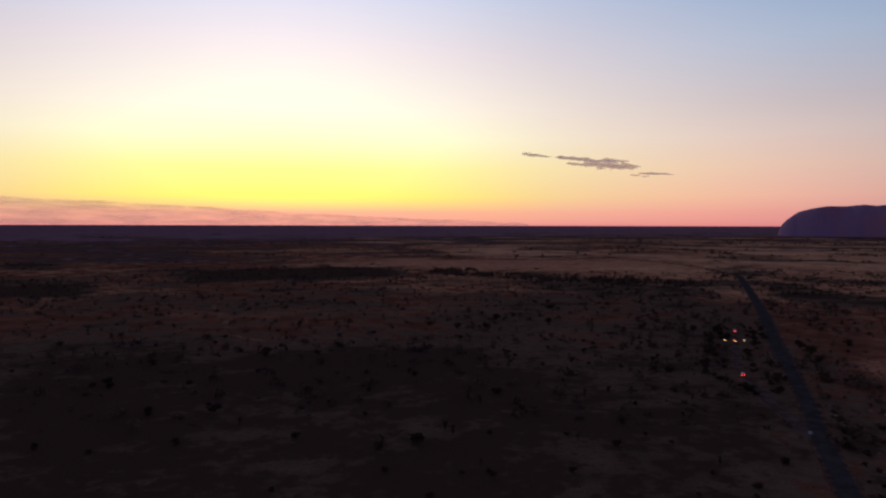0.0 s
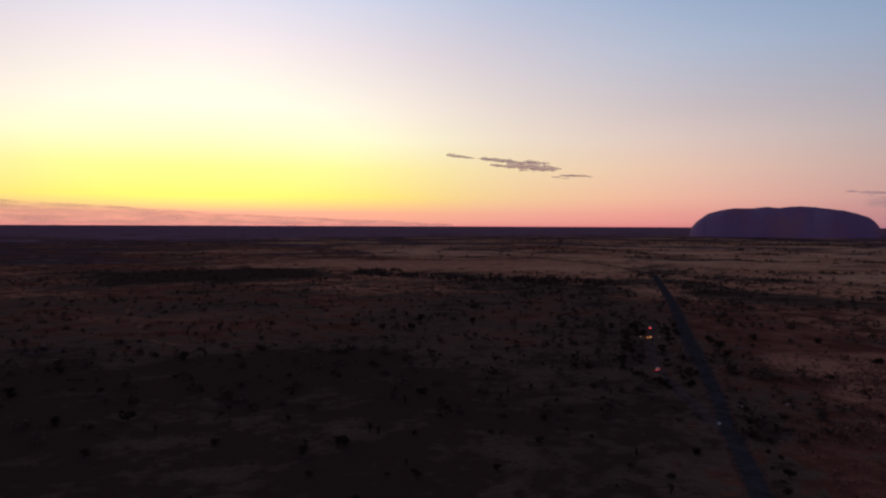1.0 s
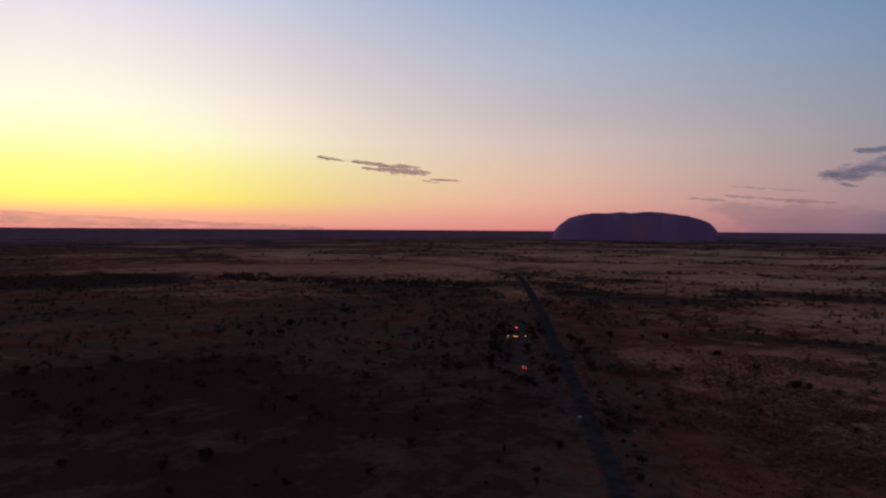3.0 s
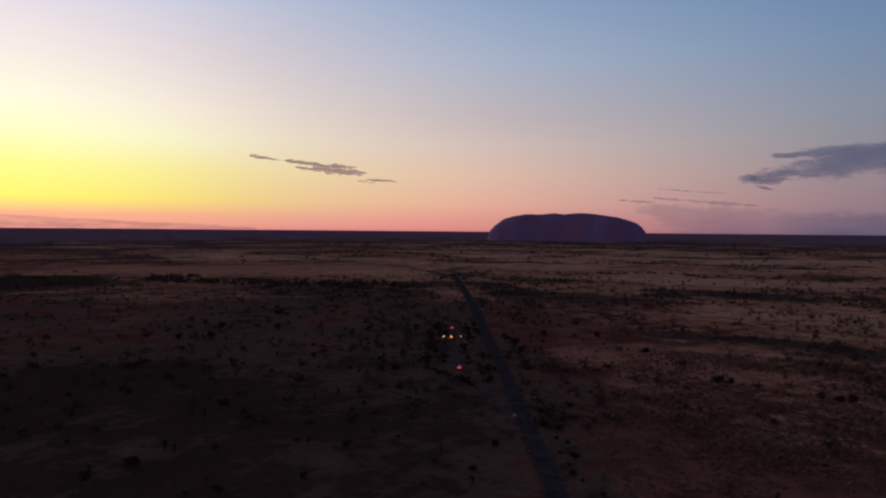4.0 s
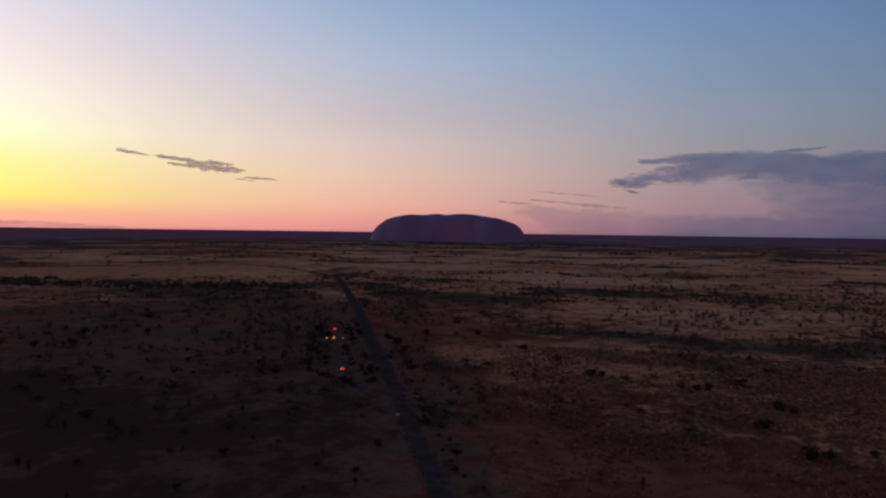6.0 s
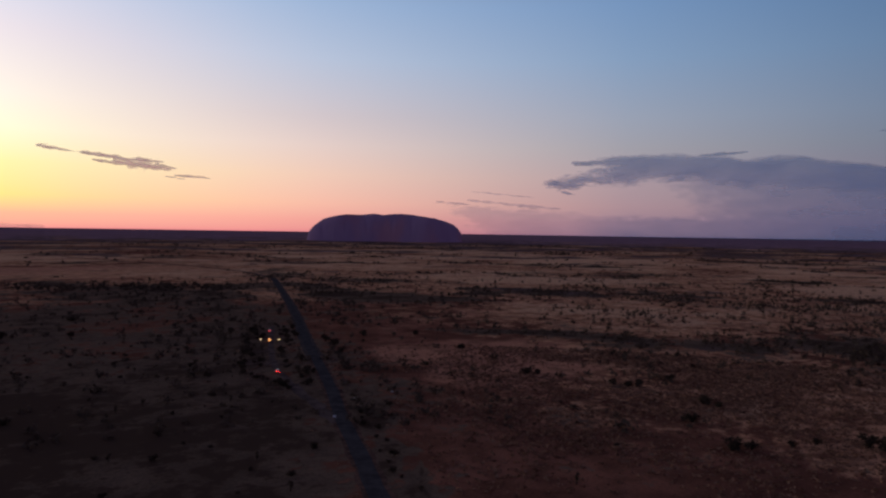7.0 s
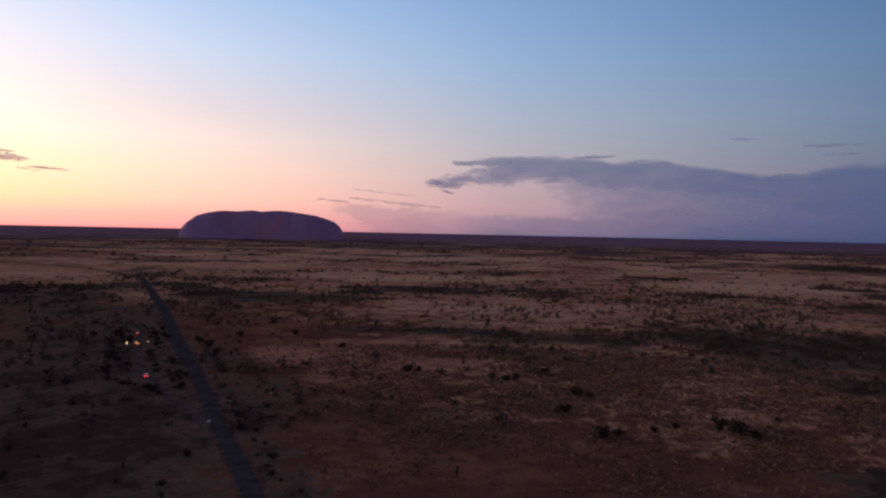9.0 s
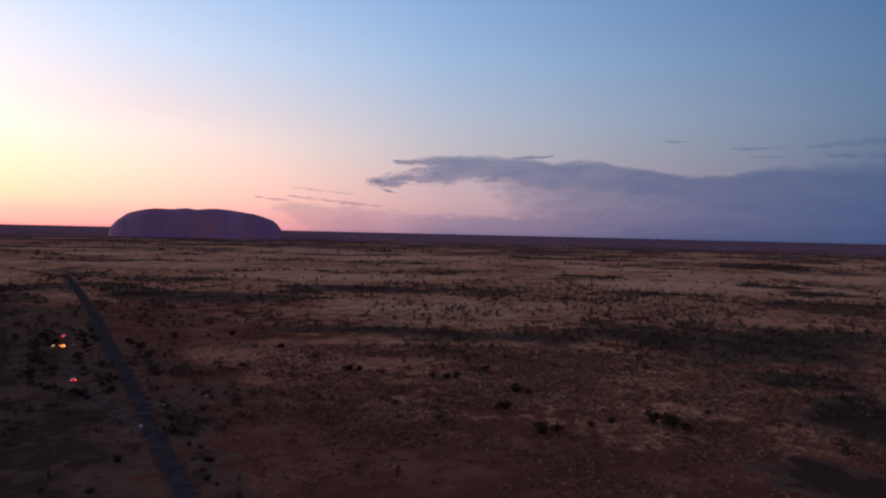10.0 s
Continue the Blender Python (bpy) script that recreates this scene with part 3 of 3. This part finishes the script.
def bank_density(b, e):
    n = noise.fractal(Vector((b * 0.6, e * 2.2, 9.0)), 0.7, 2.0, 6)
    limb = max(stroke(b, e, p, 0.75 * n) for p in BANK_LIMBS) * 1.25
    top = float(np.interp(b, [p[0] for p in BANK_TOP], [p[1] for p in BANK_TOP])) + 0.16 * n
    low = float(np.interp(b, [p[0] for p in BANK_EDGE], [p[1] for p in BANK_EDGE])) + 0.4 * n
    fill = 0.0
    if b > 49 and e < top:
        gap = smooth(abs(e - (5.50 + 0.07 * (b - 50))) + 0.25 * smooth(b, 50.2, 52.2) + 0.15 * n, 0.03, 0.22)
        fill = gap * smooth(top - e, 0.0, 0.42 + 1.3 * smooth(b, 74, 84)) * smooth(b + 1.2 * n - 0.6 * abs(e - 5.8), 48.8, 51.0)
        below = smooth(low - e, -0.25, 0.5)
        veil = 0.46 * smooth(b + 1.5 * n - 0.8 * (4.5 - e), 54, 58.5) + 0.20 * smooth(b, 58, 64) + 0.22 * smooth(b, 64, 76)
        fill *= 1 - below * (1 - veil)
    haze = 0.44 * smooth(b, 42, 54) * smooth(1.75 + 0.35 * n - e, 0.0, 0.7)
    wedge = 0.26 * smooth(b - 36.2 - 1.5 * max(0.0, 2.45 - e) + 1.2 * n, 0.0, 2.2) * smooth(2.5 + 0.3 * n - 0.05 * (b - 37) - e, 0.0, 0.5) * (1 - smooth(b, 44, 52))
    return max(0.0, min(1.3, max(limb, fill, haze, wedge)))


tagged(build_cloud("cloud_bank", bank_density, 35, 96, -0.2, 7.2, 0.12, 4760, 30, BANK),
       "long blue-grey cloud bank low over the plain", "cloud", kind="structure")


def low_density(b, e):
    n = noise.fractal(Vector((b * 0.35, e * 3.0, 1.0)), 0.9, 2.0, 4)
    top = float(np.interp(b, [-45, -32.7, -25.6, -17.5, -8.6, -3.0, 2, 7], [2.3, 1.94, 1.72, 1.3, 0.82, 0.55, 0.42, 0.15])) + 0.06 * n
    return 0.75 * smooth(top - e, 0.0, 0.10) * smooth(e, -0.3, 0.2) * (0.8 + 0.5 * n)


tagged(build_cloud("cloud_bank", low_density, -44, 7, -0.1, 2.6, 0.12, 4760, 20, VEIL),
       "flat pinkish haze layer along the sunset horizon", "cloud", kind="structure")


# ---- plants ----
def leaf_cloud(rng, count, size, radii, centre, lobes=5):
    """Small leaf-spray triangles in a few uneven lobes."""
    verts, faces = [], []
    hubs = [(rng.uniform(-.55, .55) * radii[0], rng.uniform(-.55, .55) * radii[1], centre + rng.uniform(-.5, .55) * radii[2],
             rng.uniform(.35, .62)) for _ in range(lobes)]
    for _ in range(count):
        hx, hy, hz, hr = rng.choice(hubs)
        v = Vector((rng.gauss(0, 1), rng.gauss(0, 1), rng.gauss(0, 1))).normalized() * (rng.random() ** 0.4)
        p = Vector((hx + v.x * hr * radii[0], hy + v.y * hr * radii[1], max(0.1, hz + v.z * hr * radii[2])))
        k = len(verts)
        for _ in range(3):
            verts.append(p + Vector((rng.gauss(0, 1), rng.gauss(0, 1), rng.gauss(0, .8))) * size)
        faces.append((k, k + 1, k + 2))
    return verts, faces


def limb_mesh(rng, high, spread, thick, stems):
    verts, faces = [], []
    for s in range(stems):
        a = rng.uniform(0, 6.28)
        tip = Vector((math.cos(a) * spread, math.sin(a) * spread, high))
        knee = Vector((tip.x * 0.25, tip.y * 0.25, high * 0.5))
        rings = [(Vector((0, 0, -0.2)), thick), (knee, thick * 0.7), (tip, thick * 0.2)]
        k = len(verts)
        for p, r in rings:
            for i in range(5):
                w = i * 2 * math.pi / 5
                verts.append(p + Vector((math.cos(w) * r, math.sin(w) * r, 0)))
        for i in range(2):
            for j in range(5):
                faces.append((k + i * 5 + j, k + i * 5 + (j + 1) % 5, k + i * 5 + 5 + (j + 1) % 5, k + i * 5 + 5 + j))
    return verts, faces


def build_shrub(rng, tall):
    """Unit radius; tall ones stand on a bare stem."""
    root = new("small_tree" if tall else "shrub")
    if tall:
        tv, tf = limb_mesh(rng, 2.2, 0.45, 0.12, 3)
        cv, cf = leaf_cloud(rng, 230, 0.17, (0.95, 0.95, 1.25), 2.2, 6)
    else:
        tv, tf = limb_mesh(rng, 0.8, 0.4, 0.08, 4)
        cv, cf = leaf_cloud(rng, 230, 0.16, (1.1, 1.1, 0.62), 0.62, 6)
    mesh_object("trunk", tv, tf, BARK, root)
    mesh_object("crown", cv, cf, LEAF, root)
    if tall:
        return tagged(root, "dark slender desert tree on a bare stem", "tree", group="trees on the plain")
    return tagged(root, "dark round dry-country shrub on red sand", "shrub", group="shrubs on the plain")


SHRUBS_EAST = [
    (60.47, 298, 4.3), (61.63, 299, 3.1), (69.19, 329, 4.2), (70.69, 324, 4.6), (73.25, 356, 1.8), (51.21, 403, 3.0), (52.40, 400, 3.0),
    (44.17, 420, 3.5), (45.10, 419, 2.8), (64.34, 313, 2.1), (51.56, 285, 1.2), (34.91, 571, 3.4), (30.62, 565, 3.8), (28.21, 517, 4.3),
    (28.89, 489, 3.3), (27.50, 535, 4.0), (56.10, 514, 2.6), (38.65, 505, 3.2), (53.3, 401, 3.2), (55.64, 424, 3.2), (38.95, 362, 1.5),
    (34.73, 316, 1.1), (57.24, 475, 2.2), (57.34, 334, 3.4), (58.10, 371, 3.8), (59.2, 368, 2.6), (66.0, 322, 2.4), (71.8, 321, 3.0),
    (47.0, 415, 1.8), (25.6, 404, 2.2),
]
SHRUBS_WEST = [
    (14.70, 302, 2.1), (18.35, 416, 2.4), (21.00, 420, 2.5), (4.46, 615, 4.1), (6.64, 317, 1.6), (8.89, 706, 4.7), (8.29, 419, 1.8),
    (10.64, 435, 2.2), (12.05, 430, 1.4), (-5.37, 261, 1.8), (10.91, 239, 1.5), (3.90, 278, 1.4), (-26.14, 408, 2.7), (-18.47, 325, 3.3),
    (-5.37, 258, 2.0), (-2.06, 268, 3.4), (-23.35, 334, 2.5), (-21.43, 283, 1.9), (-7.69, 599, 2.5), (4.56, 346, 2.6), (-1.12, 579, 2.9),
    (1.24, 563, 4.0), (3.60, 567, 3.6), (8.72, 607, 3.8), (-4.90, 235, 1.4), (-1.10, 212, 1.5), (-11.81, 596, 3.0), (-14.52, 458, 4.6),
    (-22.99, 448, 3.4), (22.4, 560, 3.4), (20.1, 590, 3.6),
]
TREES = [(48.51, 237, 1.3), (24.85, 228, 1.3), (-5.1, 262, 1.2), (62.6, 560, 1.7), (64.2, 575, 1.6), (66.0, 590, 1.7), (59.5, 640, 1.6)]
rng = random.Random(11)
shrub_kinds = [build_shrub(rng, False) for _ in range(7)]
tree_kinds = [build_shrub(rng, True) for _ in range(4)]


def near_line(x, y, line, gap):
    return any((p.x - x) ** 2 + (p.y - y) ** 2 < gap * gap for p in line)


road_near = [p for p in road_line if p.length < 1300][::2]
track_near = [p for p in track_line][::2]


CLEAR = [(169.5, 386), (213.4, 502), (233.4, 548), (208, 506), (221, 501)]


def on_ways(x, y, gap=1.0):
    """On the road or track, or right before a vehicle or lamp."""
    for cx, cy in CLEAR:
        d = math.hypot(cx, cy)
        ahead, aside = d - (x * cx + y * cy) / d, abs(x * cy - y * cx) / d
        if -3 < ahead < 30 and aside < 5.5:
            return True
    return near_line(x, y, road_near, 7.0 + gap) or near_line(x, y, track_near, 4.0 + gap)


def place_near_plants():
    made = 0
    todo = [(shrub_kinds, p) for p in SHRUBS_EAST + SHRUBS_WEST] + [(tree_kinds, p) for p in TREES]
    for line, gaps, near, end, step in ((road_line, (7.5, 15), 185, 335, 1), (track_line, (5, 20), 380, 640, 1), (track_line, (-20, -5), 380, 640, 1)):
        for p, q in zip(line[::step], line[1::step]):
            if near < p.length < end and rng.random() < 0.75:
                side = Vector((q.y - p.y, p.x - q.x)).normalized() * rng.uniform(*gaps)
                s = p + side
                if not on_ways(s.x, s.y, 0.5):
                    todo.append((shrub_kinds, (math.degrees(math.atan2(s.x, s.y)), s.length, rng.uniform(1.3, 3.3) if line is track_line else rng.uniform(0.8, 2.0))))
    while len(todo) < 285:
        b, d = rng.uniform(-38, 90), math.sqrt(rng.uniform(170 ** 2, 560 ** 2))
        x, y = bearing(b, d)
        if on_ways(x, y, 2) or rng.random() > 0.25 + scrub_and_dim_at(b, d):
            continue
        tall = rng.random() < 0.22
        todo.append((tree_kinds if tall else shrub_kinds, (b, d, rng.uniform(0.7, 1.5) if tall else rng.uniform(0.7, 2.2))))
    firsts = {}
    for kinds, (b, d, r) in todo:
        base = kinds[made % len(kinds)]
        x, y = bearing(b, d)
        m = pose(x, y, land(x, y) - 0.05, 0, 0, rng.uniform(0, 360)) @ Matrix.Diagonal((r, r, r * rng.uniform(0.85, 1.15), 1))
        made += 1
        if base in firsts:
            copy_thing(base, m)
        else:
            firsts[base] = m
    for base, m in firsts.items():
        base.matrix_basis = m


place_near_plants()


def scatter(name, mat, label, category, count, rule, shape, d0, d1, seed):
    """Many plants in one mesh: rule gives the chance of one at a place, shape the triangles of one."""
    r = np.random.default_rng(seed)
    verts, tries, made = [], 0, 0
    while made < count and tries < count * 14:
        tries += 1
        b = r.uniform(-39, 92)
        true = math.sqrt(r.uniform(d0 * d0, d1 * d1))
        if r.random() > rule(b, true):
            continue
        d = shrink(true)
        x, y = bearing(b, d)
        if true < 1300 and on_ways(x, y):
            continue
        made += 1
        verts.append(shape(r, d) + np.array((x, y, land(x, y))))
    v = np.concatenate(verts)
    n = len(v) // 3
    me = bpy.data.meshes.new(name)
    me.vertices.add(len(v))
    me.vertices.foreach_set("co", v.ravel())
    me.loops.add(n * 3)
    me.loops.foreach_set("vertex_index", np.arange(n * 3))
    me.polygons.add(n)
    me.polygons.foreach_set("loop_start", np.arange(n) * 3)
    me.materials.append(mat)
    me.update()
    me.validate()
    return tagged(new(name, me), label, category, kind="stuff")


def clumps(count, size, wide, high, skew=1.0):
    def shape(r, d):
        rad = wide[0] + (wide[1] - wide[0]) * r.random() ** skew
        tall = rad * r.uniform(*high)
        hubs = r.normal(0, 0.4, (3, 3)) * (rad, rad, tall * 0.5)
        c = hubs[r.integers(0, 3, count)] + r.normal(0, 0.33, (count, 3)) * (rad, rad, tall)
        c[:, 2] = np.abs(c[:, 2] + tall * 0.55)
        tri = c[:, None, :] + r.normal(0, size * rad, (count, 3, 3))
        return tri.reshape(-1, 3)
    return shape


TREE_LINES = [(13.0, 1075, 130, 45, .6), (3.0, 1160, 60, 30, .6), (23.0, 1210, 26, 45, .25), (0.8, 1266, 36, 50, .8)]


def shrub_rule(b, true):
    n = noise.noise(Vector((b * 0.25, true / 160, 6.0)))
    if cover_of(b, true, SCRUB_EAST[:1]) > 0.35:
        return 0.03
    return (0.22 + 0.78 * smooth(b, 8, 34)) * (1 - 0.7 * min(1.0, cover_of(b, true, ORANGE))) * max(0.015, 0.10 + 0.36 * min(scrub_and_dim_at(b, true), 1.0) + 0.30 * n - 0.12 * max(0, straw_at(b, true)))


def tree_rule(b, true):
    x, y = bearing(b, true)
    n = noise.fractal(Vector((x / 110, y / 110, 41.0)), 0.8, 2.0, 3)
    thick = smooth(b, 42, 60) * smooth(true, 420, 560) * (1 - smooth(true, 950, 1250))
    return max(0.0, 0.3 * shrub_rule(b, true) + thick * (0.26 + 0.8 * n) + 0.03)


def grass_rule(b, true):
    x, y = bearing(b, true)
    n = noise.fractal(Vector((x / 60, y / 60, 1.0)), 0.8, 2.0, 3)
    if scrub_and_dim_at(b, true) > 0.8:
        return 0.0
    return (0.35 + 0.65 * smooth(b, 28, 50)) * max(0.05, 0.45 + 0.6 * n + 0.3 * straw_at(b, true) - 0.75 * max(0.0, scrub_and_dim_at(b, true)))


scatter("mulga_scrub", SCRUBLEAF, "dark mulga scrub scattered and banded over the plain", "scrub", 6500, shrub_rule,
        clumps(30, 0.28, (0.5, 3.6), (0.5, 1.2), 2.2), 300, 1500, 21)
scatter("slender_trees", SCRUBLEAF, "thin upright dark desert trees over the plain", "trees", 3300, tree_rule,
        clumps(38, 0.30, (0.8, 2.5), (1.4, 2.4), 1.8), 400, 1250, 24)
scatter("tree_line", SCRUBLEAF, "dark line of taller trees at the edge of the grass", "trees", 800, lambda b, true: min(1.0, 3 * cover_of(b, true, TREE_LINES)),
        clumps(40, 0.26, (2.0, 4.0), (0.8, 1.3)), 850, 1350, 25)
scatter("distant_scrub", SCRUBLEAF, "far dark bands of scrub on the plain", "scrub", 6500, lambda b, true: shrub_rule(b, true) * (1 - smooth(woodland_at(b, true), 0.05, 0.4)),
        clumps(16, 0.34, (2.0, 5.5), (0.4, 0.8)), 1400, 5200, 22)
scatter("spinifex_grass", STRAW, "dry straw-coloured spinifex hummocks", "grass", 30000, grass_rule,
        clumps(9, 0.42, (0.3, 1.2), (0.3, 0.55)), 165, 520, 23)


# ---- vehicles and lamps on the track ----
def part(name, bm, mat, parent, label=""):
    me = bpy.data.meshes.new(name)
    bm.to_mesh(me)
    bm.free()
    me.materials.append(mat)
    ob = new(name, me)
    ob.parent = parent
    if label:
        ob["label"] = label
    return ob


def box(x0, x1, y0, y1, z0, z1, bevel=0.0, taper=0.0, lean=0.0):
    bm = bmesh.new()
    bmesh.ops.create_cube(bm, size=1.0)
    for v in bm.verts:
        top = v.co.z > 0
        v.co = Vector((x0 if v.co.x < 0 else x1, y0 if v.co.y < 0 else y1, z0 if v.co.z < 0 else z1))
        if top:
            v.co.x *= 1 - taper
            v.co.y += -lean if v.co.y > (y0 + y1) / 2 else lean * 0.35
    if bevel:
        bmesh.ops.bevel(bm, geom=bm.edges[:], offset=bevel, segments=2, affect="EDGES", profile=0.6)
    return bm


def drum(radius, width, x, y, z, bevel=0.0):
    bm = bmesh.new()
    bmesh.ops.create_cone(bm, cap_ends=True, segments=20, radius1=radius, radius2=radius, depth=width)
    if bevel:
        bmesh.ops.bevel(bm, geom=[e for e in bm.edges if len(e.link_faces) == 2 and e.calc_face_angle(0) > 1], offset=bevel, segments=2, affect="EDGES")
    bmesh.ops.transform(bm, matrix=pose(x, y, z, 0, 90, 0), verts=bm.verts)
    return bm


def build_car(label, paint, rear, place, heading):
    """A four-wheel drive that faces +y, tail to -y."""
    car = new("four_wheel_drive")
    part("body", box(-0.93, 0.93, -2.3, 2.3, 0.45, 1.12, 0.09), paint, car)
    cabin = part("cabin", box(-0.86, 0.86, -2.2, 0.75, 1.10, 1.86, 0.08, 0.12, 0.55), paint, car)
    part("rear_window", box(-0.62, 0.62, -2.19, -2.02, 1.30, 1.66, 0.02), GLASS, cabin)
    part("windscreen", box(-0.66, 0.66, 0.38, 0.56, 1.24, 1.62, 0.02), GLASS, cabin)
    for s in (-1, 1):
        part("side_window", box(min(s * 0.79, s * 0.88), max(s * 0.79, s * 0.88), -1.7, 0.2, 1.28, 1.66, 0.02), GLASS, cabin)
        part("tail_light", box(s * 0.76 - 0.13, s * 0.76 + 0.13, -2.37, -2.27, 0.78, 1.06, 0.02), rear, car, "lit tail light")
        part("headlight", box(s * 0.68 - 0.17, s * 0.68 + 0.17, 2.26, 2.35, 0.78, 0.98, 0.02), WARM_LAMP, car, "lit headlight")
        for y in (-1.4, 1.45):
            wheel = part("wheel", drum(0.39, 0.25, s * 0.82, y, 0.39, 0.04), RUBBER, car)
            part("rim", drum(0.23, 0.262, s * 0.82, y, 0.39), STEEL, wheel)
    part("bumper", box(-0.9, 0.9, -2.44, -2.28, 0.48, 0.66, 0.03), GREY, car)
    part("bumper", box(-0.9, 0.9, 2.28, 2.44, 0.48, 0.66, 0.03), GREY, car)
    part("roof_rack", box(-0.62, 0.62, -1.9, -0.1, 1.90, 1.97, 0.02), STEEL, car)
    x, y = place
    car.matrix_basis = pose(x, y, land(x, y) + 0.10, 0, 0, heading)
    return tagged(car, label, "car", group="vehicles on the track")


build_car("white four-wheel drive with lit red tail lights on the track", WHITE, RED_LAMP, (169.5, 386), -20)
build_car("grey four-wheel drive with glowing amber tail lights beside the lamps", GREY, AMBER_LAMP, (213.4, 502), -24)
build_car("white four-wheel drive with lit red tail lights further along", WHITE, RED_LAMP, (233.4, 548), -25)


def build_bollard(place, high):
    root = new("bollard_lamp")
    part("post", box(-0.11, 0.11, -0.11, 0.11, -0.1, high - 0.25, 0.02), STEEL, root)
    part("foot", box(-0.2, 0.2, -0.2, 0.2, -0.1, 0.06, 0.02), STEEL, root)
    part("lens", box(-0.22, 0.22, -0.16, 0.16, high - 0.25, high - 0.02, 0.02), WARM_LAMP, root, "lit warm lens")
    part("cap", box(-0.26, 0.26, -0.2, 0.2, high - 0.02, high + 0.05, 0.02), GREY, root)
    x, y = place
    root.matrix_basis = pose(x, y, land(x, y), 0, 0, -24)
    return tagged(root, "low bollard lamp with a lit warm lens", "lamp", group="lamps beside the track")


build_bollard((208.2, 506), 1.1)
build_bollard((220.8, 501), 1.1)


def build_sign(place):
    root = new("road_sign")
    part("post", box(-0.04, 0.04, -0.04, 0.04, -0.2, 2.2, 0.01), STEEL, root)
    part("plate", box(-0.7, 0.7, -0.08, -0.04, 1.1, 2.2, 0.01), POSTWHITE, root)
    x, y = place
    root.matrix_basis = pose(x, y, land(x, y), 0, 0, -28)
    return tagged(root, "small pale road sign at the track's mouth", "sign")


build_sign((148.3, 275))


def build_boulder(place, size, seed):
    """A low weathered stone, wider than high, sunk a little into the sand."""
    bm = bmesh.new()
    bmesh.ops.create_icosphere(bm, subdivisions=3, radius=1.0)
    for v in bm.verts:
        n = noise.fractal(v.co * 1.4 + Vector((seed, 0, 0)), 0.9, 2.0, 4)
        v.co = Vector((v.co.x * 1.25, v.co.y * 0.85, v.co.z * 0.6)) * (1 + 0.28 * n) * size
    me = bpy.data.meshes.new("boulder")
    bm.to_mesh(me)
    bm.free()
    me.materials.append(STONE)
    ob = new("boulder", me)
    x, y = place
    ob.matrix_basis = pose(x, y, land(x, y) + 0.3 * size, 0, 0, seed * 40)
    return tagged(ob, "pale weathered stone on the sand beside the road", "boulder", group="pale stones")


build_boulder((175.1, 302.8), 1.2, 2)
build_boulder((199.5, 306.4), 0.8, 5)
